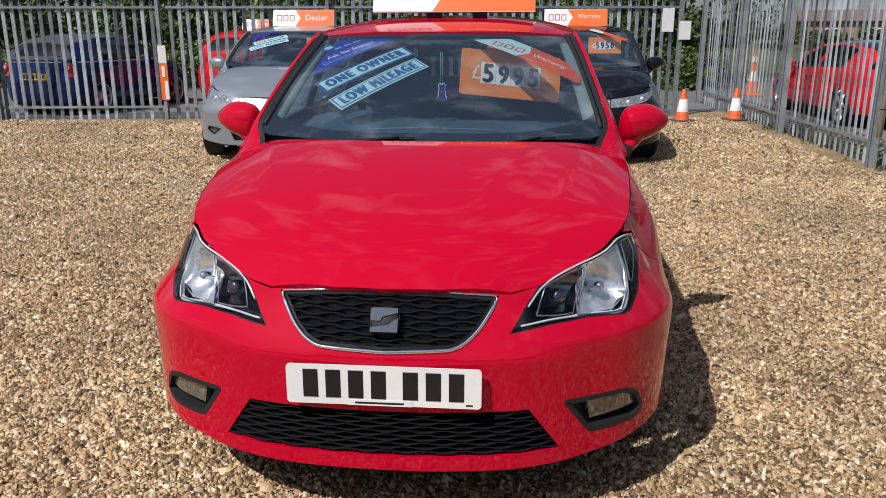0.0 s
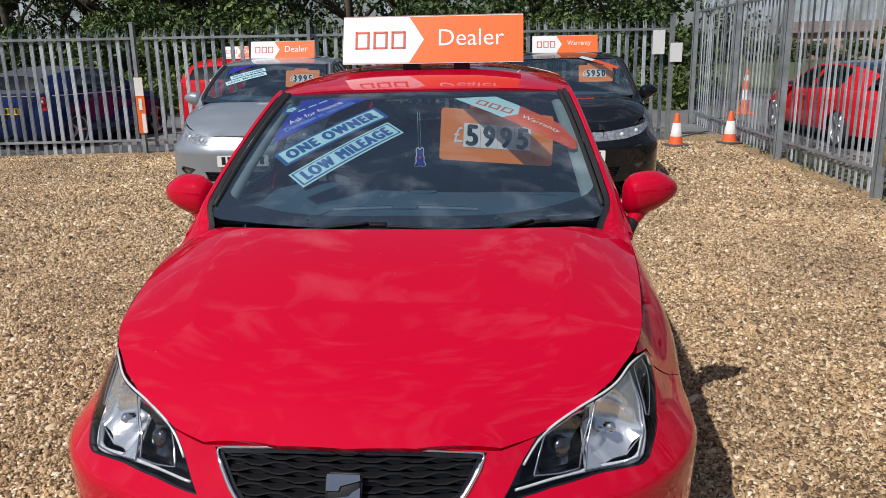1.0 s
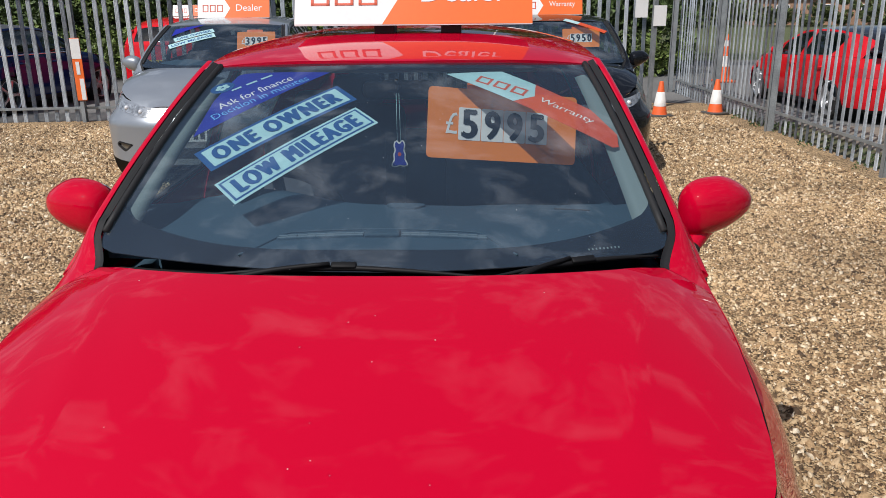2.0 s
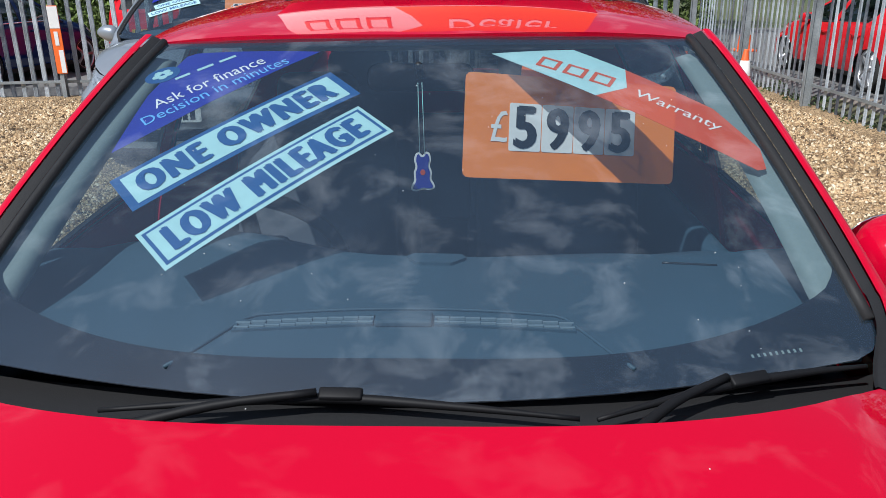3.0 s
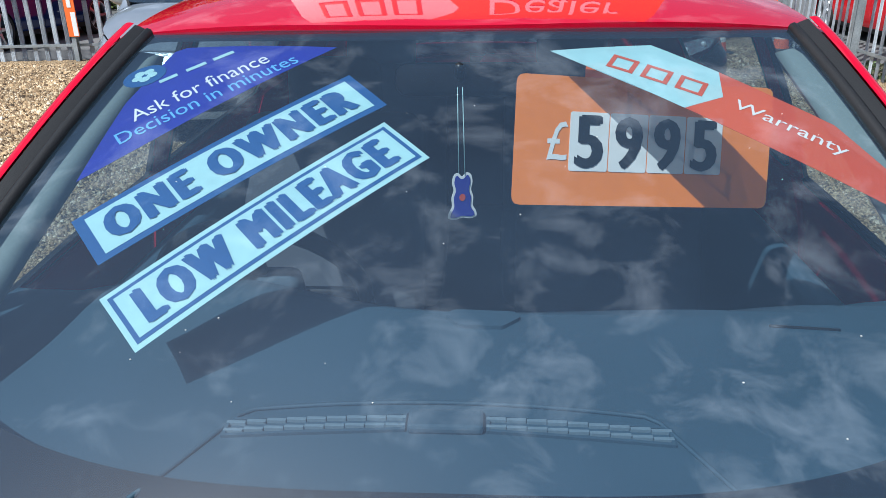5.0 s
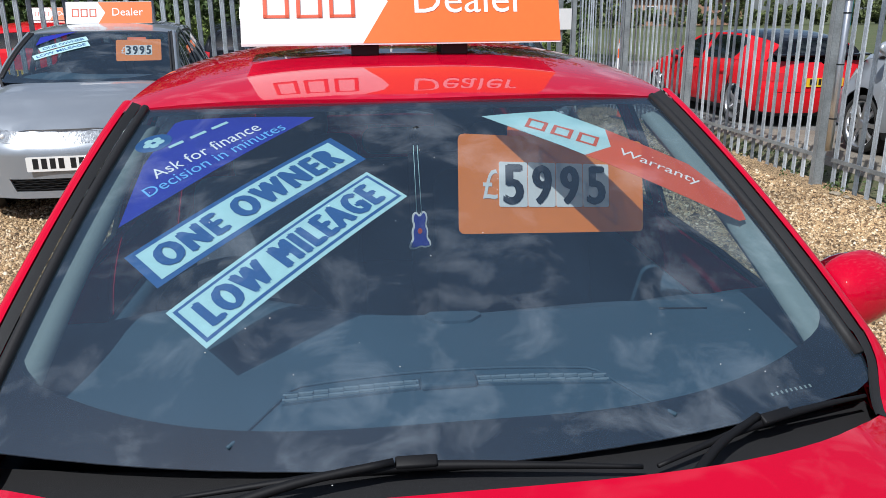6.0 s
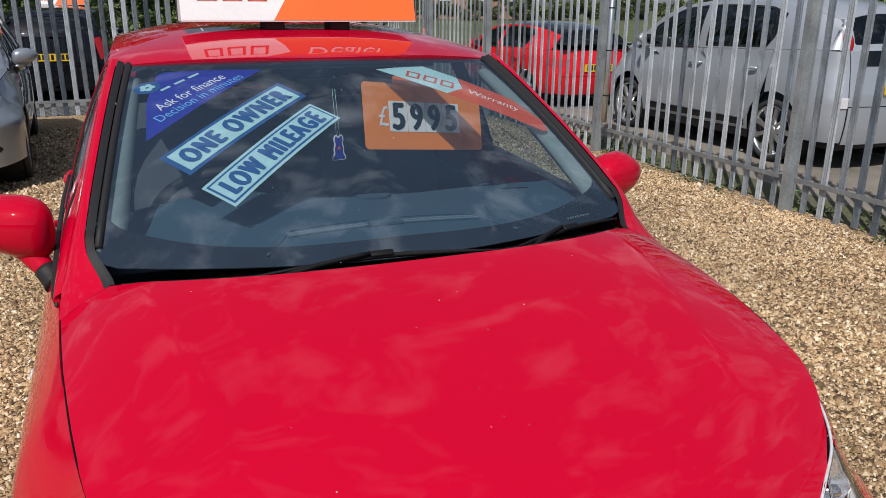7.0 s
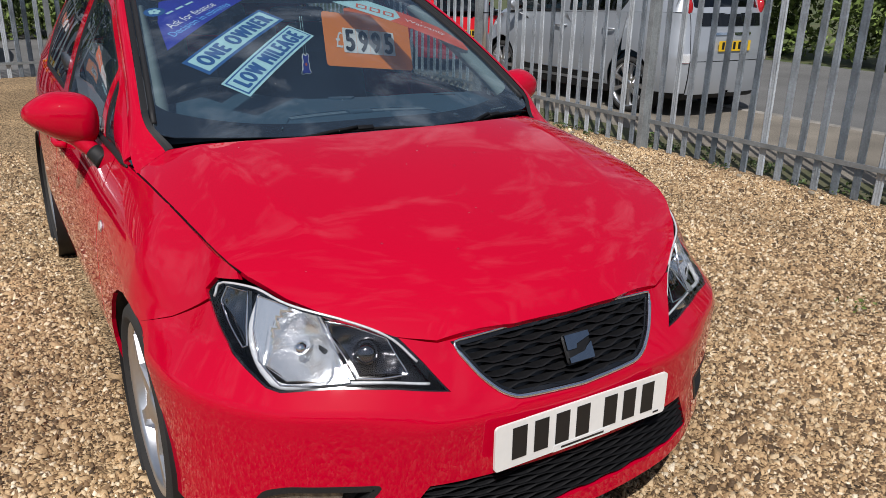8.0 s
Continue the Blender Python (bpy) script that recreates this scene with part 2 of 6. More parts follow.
def patch(name, outline, fn, mat, parent=None, holes=(), step=0.03, rim=0.012, lift=0.0, label="", out=None):
    """A panel: a polygon of the surface fn(u, v) with holes, its edges folded inwards by rim. out: rough outward point test."""
    from mathutils.geometry import delaunay_2d_cdt
    loops = [dense(np.array(outline, float), step)] + [dense(np.array(h, float), step) for h in holes]
    lo, hi = loops[0].min(0), loops[0].max(0)
    gx, gy = np.meshgrid(np.arange(lo[0] + step / 2, hi[0], step), np.arange(lo[1] + step / 2, hi[1], step))
    g = np.stack([gx.ravel(), gy.ravel()], 1)
    keep = inside(loops[0], g)
    for k, lp in enumerate(loops):
        if k:
            keep &= ~inside(lp, g)
        keep &= ~near_edge(lp, g, step * 0.45)
    g = g[keep]
    verts, edges = [], []
    for lp in loops:
        s = len(verts)
        verts += [tuple(p) for p in lp]
        edges += [(s + i, s + (i + 1) % len(lp)) for i in range(len(lp))]
    nb = len(verts)
    verts += [tuple(p) for p in g]
    vo, _, fo, _, _, _ = delaunay_2d_cdt([Vector(v) for v in verts], edges, [], 0, 1e-6)
    uv = np.array([(v[0], v[1]) for v in vo])
    tri = np.array([f for f in fo if len(f) == 3])
    cen = uv[tri].mean(1)
    ok = inside(loops[0], cen)
    for lp in loops[1:]:
        ok &= ~inside(lp, cen)
    tri = tri[ok]
    e = 1e-3
    P = np.array([fn(u, v) for u, v in uv])
    du = np.array([fn(u + e, v) for u, v in uv]) - np.array([fn(u - e, v) for u, v in uv])
    dv = np.array([fn(u, v + e) for u, v in uv]) - np.array([fn(u, v - e) for u, v in uv])
    N = np.cross(du, dv)
    N /= np.maximum(np.linalg.norm(N, axis=1), 1e-12)[:, None]
    c = P.mean(0)
    ref = np.array(out if out is not None else (0, 2.0, 0.5))
    if ((P - ref) * N).sum() < 0:
        N = -N
        tri = tri[:, ::-1]
    P = P + N * lift
    a, b, d = P[tri[:, 0]], P[tri[:, 1]], P[tri[:, 2]]
    fn_ = np.cross(b - a, d - a)
    if (fn_ * N[tri[:, 0]]).sum() < 0:
        tri = tri[:, ::-1]
    faces = [tuple(t) for t in tri.tolist()]
    nv = [list(n_) for n_ in N]
    pts = P.tolist()
    if rim:
        cnt = {}
        for t in faces:
            for i in range(3):
                k = (t[i], t[(i + 1) % 3])
                cnt[k] = cnt.get(k, 0) + 1
        used = {}
        for (i, j) in [k for k in cnt if (k[1], k[0]) not in cnt]:
            side = np.cross(P[j] - P[i], N[i])
            side /= max(np.linalg.norm(side), 1e-9)
            q = [P[i], P[j], P[j] - N[j] * rim, P[i] - N[i] * rim]
            s = len(pts)
            pts += [list(x) for x in q]
            nv += [list(side)] * 4
            faces.append((s + 1, s, s + 3, s + 2))
    me = bpy.data.meshes.new(name)
    me.from_pydata(pts, [], faces)
    me.polygons.foreach_set("use_smooth", [True] * len(me.polygons))
    me.materials.append(mat)
    me.update()
    me.normals_split_custom_set_from_vertices(nv)
    ob = new(name, me)
    if parent is not None:
        ob.parent = parent
    if label:
        ob["label"] = label
    return ob


def box(bm, m, size, bevel=0.0, seg=2):
    """A bevelled block added to bm."""
    r = bmesh.ops.create_cube(bm, size=1.0, matrix=m @ Matrix.Diagonal((*size, 1)))
    if bevel:
        vs = set(r["verts"])
        bmesh.ops.bevel(bm, geom=[e for e in bm.edges if e.verts[0] in vs and e.verts[1] in vs], offset=bevel, segments=seg, affect="EDGES", profile=0.5)


def box_part(name, m, size, mat, parent=None, bevel=0.004, label=""):
    bm = bmesh.new()
    box(bm, m, size, bevel)
    return part(name, bm, mat, parent, label, smooth=False)


def tube(bm, pts, r, seg=8, caps=True):
    """A round bar along a line of points; r may be a list."""
    p = [Vector(q) for q in pts]
    rs = r if isinstance(r, (list, tuple, np.ndarray)) else [r] * len(p)
    rings, up = [], Vector((0, 0, 1))
    for i, q in enumerate(p):
        d = (p[min(i + 1, len(p) - 1)] - p[max(i - 1, 0)]).normalized()
        a = d.cross(up)
        if a.length < 1e-3:
            a = d.cross(Vector((1, 0, 0)))
        a.normalize()
        b = d.cross(a)
        rings.append([bm.verts.new(q + (a * math.cos(t) + b * math.sin(t)) * rs[i]) for t in np.linspace(0, 2 * math.pi, seg, endpoint=False)])
    for a, b in zip(rings, rings[1:]):
        for i in range(seg):
            bm.faces.new((a[i], a[(i + 1) % seg], b[(i + 1) % seg], b[i]))
    if caps:
        bm.faces.new(rings[0][::-1])
        bm.faces.new(rings[-1])


def lathe(bm, prof, seg=32, axis="Z", m=Matrix()):
    """Turned body from (radius, height) pairs."""
    rings = []
    for r, h in prof:
        ring = []
        for t in np.linspace(0, 2 * math.pi, seg, endpoint=False):
            v = Vector((r * math.cos(t), r * math.sin(t), h)) if axis == "Z" else Vector((h, r * math.cos(t), r * math.sin(t)))
            ring.append(bm.verts.new(m @ v))
        rings.append(ring)
    for a, b in zip(rings, rings[1:]):
        for i in range(seg):
            bm.faces.new((a[i], a[(i + 1) % seg], b[(i + 1) % seg], b[i]))
    return rings


FAR_INSIDE = (0, 6.0, 0.0)


def text_mesh(body, size, fn, mat, name, parent=None, align="LEFT", bold=0.0, fit=None, wide=1.0, heavy=0.0, label=""):
    """Lettering in the built-in font, laid on a surface fn(u, v)."""
    cu = bpy.data.curves.new(name, "FONT")
    cu.body, cu.size, cu.align_x, cu.align_y, cu.resolution_u, cu.offset = body, size, align, "CENTER", 3, bold
    cu.space_character = 1.3 if heavy else 1.0
    ob = bpy.data.objects.new(name, cu)
    scene.collection.objects.link(ob)
    bpy.context.view_layer.update()
    me = bpy.data.meshes.new_from_object(ob.evaluated_get(bpy.context.evaluated_depsgraph_get()))
    bpy.data.objects.remove(ob)
    bpy.data.curves.remove(cu)
    co = np.zeros(len(me.vertices) * 3)
    me.vertices.foreach_get("co", co)
    co = co.reshape(-1, 3)
    if fit:
        lo, hi = co.min(0), co.max(0)
        co = (co - (lo + hi) / 2) * np.array((fit[0] / (hi[0] - lo[0]), fit[1] / (hi[1] - lo[1]), 1))
    if heavy:
        tri = [tuple(f.vertices) for f in me.polygons]
        k = len(co)
        shifts = [(0, 0), (heavy, 0), (-heavy, 0), (heavy * .5, heavy * .3), (-heavy * .5, -heavy * .3), (0, heavy * .5), (0, -heavy * .5)]
        pts = []
        for i, (dx, dy) in enumerate(shifts):
            for x, y, _ in co:
                s = fn(x * wide + dx, y + dy)
                pts.append(s + np.cross(fn(0.01, 0) - fn(0, 0), fn(0, 0.01) - fn(0, 0)) * (.9 * i))
        me = bpy.data.meshes.new(name)
        me.from_pydata([list(v) for v in pts], [], [tuple(v + i * k for v in f) for i in range(len(shifts)) for f in tri])
        me.materials.append(mat)
        return part(name, me, mat, parent, label, smooth=False)
    q = np.array([fn(x * wide, y) for x, y, _ in co])
    me.vertices.foreach_set("co", q.ravel())
    me.update()
    me.materials.clear()
    me.materials.append(mat)
    return part(name, me, mat, parent, label, smooth=False)


import functools

# ---- car body: shared surfaces of a small hatchback (nose at y = 0, centre line x = 0, ground z = 0) ----
PLAN = spline([(0, -.020), (.15, -.014), (.33, .010), (.45, .048), (.56, .105), (.66, .169), (.738, .25), (.794, .34), (.828, .435), (.845, .55),
               (.851, .70), (.852, 1.0), (.85, 2.2), (.845, 2.8), (.835, 3.3), (.80, 3.7), (.72, 3.9), (.55, 3.985), (.3, 4.02), (0, 4.03)], 900)
PLAN_S = np.concatenate([[0], np.cumsum(np.linalg.norm(np.diff(PLAN, axis=0), axis=1))])
_t = np.gradient(PLAN, axis=0)
_t /= np.linalg.norm(_t, axis=1)[:, None]
PLAN_N = np.stack([_t[:, 1], -_t[:, 0]], 1)
PLAN_N[:60, 0] *= np.clip(PLAN_S[:60] / 0.12, 0, 1)
HALF = PLAN_S[-1]
SIDE_Y = [.30, .40, .50, .60, .70, .80, .90, 1.0, 1.1, 1.2, 1.5, 2.0, 3.0, 3.6, 3.95]
SHUT_X = [.608, .665, .692, .709, .721, .732, .740, .747, .753, .758, .772, .785, .775, .74, .66]
SHUT_Z = [.762, .806, .836, .857, .872, .884, .894, .900, .904, .910, .935, .950, .980, 1.0, 1.0]


def curve(xs, ys, n=500, width=14):
    """A dense, gently rounded table through the given values."""
    x = np.linspace(xs[0], xs[-1], n)
    p = spline(np.stack([xs, ys], 1), 1500)
    y = np.interp(x, p[:, 0], p[:, 1])
    k = np.hanning(2 * width + 1)
    k /= k.sum()
    pad = np.concatenate([2 * y[0] - y[width:0:-1], y, 2 * y[-1] - y[-2:-width - 2:-1]])
    return x, np.convolve(pad, k, "valid")




def nose_setback(a, z):
    """Set-back of the nose: upright face, a crease that climbs towards the lamps, leaning upper part."""
    zc = .532 + .030 * smooth01((a - .20) / .40)
    h = (.082 / (.66 - zc)) * .005 * math.log1p(math.exp(min((z - zc) / .005, 60))) - .004
    h += .05 * max(0.0, zc - .01 - z)
    return min(h, .49 * (z - .50)) if z > .56 else h


SHUT_XT, SHUT_ZT = curve(SIDE_Y, SHUT_X), curve(SIDE_Y, SHUT_Z)


def smooth01(x):
    x = min(max(x, 0.0), 1.0)
    return x * x * (3 - 2 * x)


@functools.lru_cache(None)
def plan_at(s):
    a = min(abs(s), HALF)
    x, y = np.interp(a, PLAN_S, PLAN[:, 0]), np.interp(a, PLAN_S, PLAN[:, 1])
    nx, ny = np.interp(a, PLAN_S, PLAN_N[:, 0]), np.interp(a, PLAN_S, PLAN_N[:, 1])
    return x, y, nx, ny


S_FRONT = float(np.interp(.45, PLAN[:300, 1], PLAN_S[:300]))
S_WING = float(np.interp(.78, PLAN[:400, 1], PLAN_S[:400]))
S_REAR0 = float(np.interp(3.55, PLAN[:, 1], PLAN_S))
S_REAR1 = float(np.interp(3.95, PLAN[:, 1], PLAN_S))


@functools.lru_cache(None)
def skin(s, z):
    """The wrap-round surface of nose, flanks and tail at plan length s and height z."""
    x, y, nx, ny = plan_at(s)
    a = abs(s)
    nose = nose_setback(a, z)
    xs, zs = np.interp(y, *SHUT_XT), np.interp(y, *SHUT_ZT)
    u = max(0.0, (z - 0.50) / (zs - 0.50))
    side = max(0.0, x - xs) * min(u, 1.3) ** 2.8
    w = smooth01((a - S_FRONT) / (S_WING - S_FRONT))
    r = smooth01((a - S_REAR0) / (S_REAR1 - S_REAR0))
    tail = 0.22 * max(0.0, z - 0.62)
    off = nose * (1 - w) + side * w
    off = off * (1 - r) + tail * r
    low = max(0.0, 0.46 - z) / 0.24
    off += (-0.006 * (1 - w) + 0.045 * w) * low ** 1.8
    sg = 1 if s >= 0 else -1
    return np.array((sg * (x - nx * off), y - ny * off, z))


_SAMP = np.linspace(0, HALF, 420)


@functools.lru_cache(None)
def s_of_x(x, z):
    """Plan length on the nose at which the skin has that x."""
    k = _SAMP[:150]
    return float(np.interp(abs(x), [abs(skin(s, z)[0]) for s in k], k)) * (1 if x >= 0 else -1)


@functools.lru_cache(None)
def _skin_ys(z):
    return np.array([skin(s, z)[1] for s in _SAMP])


@functools.lru_cache(None)
def s_of_y(y, z=None):
    """Plan length on the flank at which the skin has that y."""
    zz = 0.5 if z is None else z
    return float(np.interp(y, _skin_ys(round(zz, 3)), _SAMP))


def nose_poly(pts):
    return [(s_of_x(x, z), z) for x, z in pts]


def mirrored(poly):
    return [(-u, v) for u, v in poly][::-1]


BON_Y = [.055, .075, .10, .15, .22, .30, .40, .50, .70, .92, 1.12]
BON_C = [.698, .713, .730, .764, .800, .832, .864, .893, .943, .984, 1.004]
BON_XS = [.32, .32, .32, .41, .51, .592, .665, .692, .721, .741, .753]
BON_ZS = [.672, .680, .687, .704, .736, .767, .806, .836, .872, .896, .904]


BON_T = [curve(BON_Y, t) for t in (BON_C, BON_XS, BON_ZS)]


@functools.lru_cache(None)
def bonnet_fn(x, y):
    c, xs, zs = (np.interp(y, *t) for t in BON_T)
    ridge = .0025 * math.exp(-((abs(x) - .44 - .19 * (y - .3)) / .038) ** 2) * smooth01((y - .30) / .25) * smooth01((1.09 - y) / .12)
    return np.array((x, y, ridge + c - (c - zs) * (abs(x) / xs) ** (2.7 + 2.0 * smooth01((y - .25) / .85))))


def bonnet_rear(x):
    """The bonnet's rear edge, nearly straight in the middle."""
    return .911 + .129 * (min(abs(x), .645) / .62) ** 3.6


def screen_edge(y):
    return .682 - .108 * (y - 1.11) / .72


def screen_fn(x, y):
    return np.array((x, y, .955 + .518 * (y - 1.11) + .052 * (1 - (x / screen_edge(y)) ** 2) + .044 * (1 - ((y - 1.44) / .5) ** 2)))


RAIL_Y = [1.085, 1.16, 1.3, 1.5, 1.7, 1.83, 2.0, 2.3, 2.7, 3.1, 3.5, 3.75]
RAIL_X = [.749, .738, .706, .674, .644, .622, .612, .602, .598, .588, .55, .51]
RAIL_Z = [.904, .966, 1.068, 1.180, 1.280, 1.338, 1.370, 1.394, 1.398, 1.374, 1.310, 1.240]
ROOF_C = [1.0, 1.06, 1.14, 1.255, 1.356, 1.390, 1.420, 1.449, 1.460, 1.442, 1.390, 1.33]


RAIL_XT, RAIL_ZT, ROOF_T = curve(RAIL_Y, RAIL_X), curve(RAIL_Y, RAIL_Z), curve(RAIL_Y, ROOF_C)


@functools.lru_cache(None)
def rail(y):
    return np.array((np.interp(y, *RAIL_XT), y, np.interp(y, *RAIL_ZT)))


@functools.lru_cache(None)
def roof_fn(x, y):
    r, c = rail(y), np.interp(y, *ROOF_T)
    return np.array((x, y, c - (c - r[2]) * (abs(x) / r[0]) ** 3.0))


BELT_Y = [1.05, 1.2, 1.5, 2.0, 3.0, 3.6, 3.9]
BELT_Z = [.898, .911, .933, .950, .985, 1.01, 1.01]


def upper_side(side):
    def fn(y, v):
        zb = np.interp(y, BELT_Y, BELT_Z)
        b = skin(s_of_y_fast(y, zb), zb)
        r = rail(y)
        k = v / 0.4
        p = b + (r - b) * k
        p[0] += 0.014 * math.sin(math.pi * min(max(k, 0), 1))
        p[0] *= side
        return p
    return fn


_FY = np.linspace(.2, 3.95, 120)
_FS = np.array([s_of_y(y, float(np.interp(y, BELT_Y, BELT_Z))) for y in _FY])


def s_of_y_fast(y, z):
    return float(np.interp(y, _FY, _FS))


def arch(cy, r, z0, k=14, cz=0.30):
    """Wheel-arch points in (y, z), from the front foot over to the rear foot."""
    a0 = math.asin((z0 - cz) / r)
    return [(cy - r * math.cos(a), cz + r * math.sin(a)) for a in np.linspace(a0, math.pi - a0, k)]


def side_poly(pts):
    return [(s_of_y(y, z), z) for y, z in pts]


LAMP_LOW = [(.44, .607), (.54, .611), (.60, .607), (.652, .601), (.673, .606), (.687, .620), (.710, .65), (.718, .70), (.7175, .728)]
LAMP = [(.329, .592), (.366, .645), (.407, .698), (.50, .735), (.60, .760), (.645, .781), (.695, .773), (.7155, .743)] + LAMP_LOW[::-1]
GRILLE = [(-.301, .681), (-.15, .692), (0, .696), (.15, .692), (.301, .681), (.252, .607), (.216, .574), (.18, .558), (0, .551), (-.18, .558), (-.216, .574), (-.252, .607)]
LOWER = [(-.386, .382), (.386, .382), (.474, .252), (.3, .247), (0, .246), (-.3, .247), (-.474, .252)]
FOG = [(.477, .394), (.655, .388), (.70, .368), (.728, .30), (.70, .276), (.558, .277)]


def wheel(car, x, y, r=0.30, mat=M_SATIN, spokes=5, width=0.185, name="wheel"):
    """A road wheel: tyre, rim, spokes, hub, disc."""
    sg = 1 if x > 0 else -1
    w = new(name)
    w.parent = car
    w.matrix_basis = Matrix.Translation((x, y, r)) @ (Matrix() if sg > 0 else Matrix.Rotation(math.pi, 4, "Z"))
    h = width / 2
    rr = r * 0.79
    bm = bmesh.new()
    lathe(bm, [(rr, -h * .8), (rr + .018, -h * .98), (r - .04, -h), (r - .016, -h * .93), (r - .004, -h * .78), (r, -h * .62), *[(r - dd, xx) for k in (-.036, -.012, .012, .036) for xx, dd in ((k - .005, 0), (k - .003, .007), (k + .003, .007), (k + .005, 0))], (r, h * .62), (r - .004, h * .78), (r - .016, h * .93), (r - .04, h), (rr + .018, h * .98), (rr, h * .8)], 48, "X")
    part("tyre", bm, M_RUBBER, w)
    bm = bmesh.new()
    lathe(bm, [(rr * .97, -h * .8), (rr * .93, h * .2), (rr * .95, h * .72), (rr * 1.0, h * .86), (rr * 1.035, h * .84), (rr * 1.03, h * .7)], 48, "X")
    part("rim", bm, mat, w)
    bm = bmesh.new()
    lathe(bm, [(rr * .86, -h * .1), (rr * .3, -h * .1), (0.001, -h * .1)], 32, "X")
    part("brake_disc", bm, M_TRIM, w)
    for i in range(spokes):
        bm = bmesh.new()
        vs = []
        for rad, wd, dx, th in ((.16, .30, .62, .02), (.55, .17, .70, .018), (.97, .27, .66, .02)):
            row = []
            for k, dd in ((-1, -th), (-.75, .006), (.75, .006), (1, -th)):
                row.append(bm.verts.new((h * dx + dd, rr * rad, rr * wd * k * .5)))
            vs.append(row)
        for a, b in zip(vs, vs[1:]):
            for k in range(3):
                bm.faces.new((a[k], b[k], b[k + 1], a[k + 1]))
            bm.faces.new((a[3], b[3], b[0], a[0]))
        bmesh.ops.rotate(bm, verts=bm.verts, cent=(0, 0, 0), matrix=Matrix.Rotation(2 * math.pi * i / spokes, 3, "X"))
        part("spoke", bm, mat, w, smooth=False)
    bm = bmesh.new()
    lathe(bm, [(rr * .24, h * .3), (rr * .23, h * .68), (rr * .16, h * .78), (0.001, h * .78)], 24, "X")
    part("hub_cap", bm, mat, w)
    return w


def door_mirror(car, side, body, fine=True):
    """Door mirror: painted shell on a black arm, glass at the back."""
    g = new("door_mirror")
    g.parent = car
    bm = bmesh.new()
    bmesh.ops.create_uvsphere(bm, u_segments=32, v_segments=20, radius=1.0)
    for v in bm.verts:
        x, y, z = v.co
        x, z = math.copysign(abs(x) ** (.85 if x > 0 else .62), x), math.copysign(abs(z) ** .76, z)
        p = 1.0 - .42 * max(0, x) ** 1.5
        yy = y * .085 if y < 0 else y * .035
        zz = z * (.076 if z > 0 else .076 * (1 - .25 * max(0, x))) * p
        v.co = (side * (.878 + x * .106), 1.468 + yy + .030 * x, 1.000 + zz + .004 * x + (.030 * max(0, -x) if z < 0 else 0) * z)
    part("mirror_shell", bm, body, g)
    bm = bmesh.new()
    pts = spline([(.800, 1.395, .893), (.818, 1.415, .913), (.838, 1.44, .942), (.862, 1.462, .966)], 9)
    tube(bm, [(side * a, b, c) for a, b, c in pts], [.024, .025, .027, .030, .033, .037, .041, .044, .046], 16)
    part("mirror_neck", bm, body, g)
    bm = bmesh.new()
    pts = spline([(.778, 1.37, .868), (.79, 1.383, .880), (.805, 1.40, .897)], 6)
    tube(bm, [(side * a, b, c) for a, b, c in pts], [.034, .031, .029, .028, .027, .026], 14)
    part("mirror_arm", bm, M_TRIM, g)
    bm = bmesh.new()
    bmesh.ops.create_uvsphere(bm, u_segments=24, v_segments=12, radius=1.0)
    for v in bm.verts:
        v.co = (side * (.873 + v.co.x * .086), 1.502 + v.co.y * .004, 1.000 + v.co.z * .062)
    part("mirror_glass", bm, M_CHROME, g)
    return g


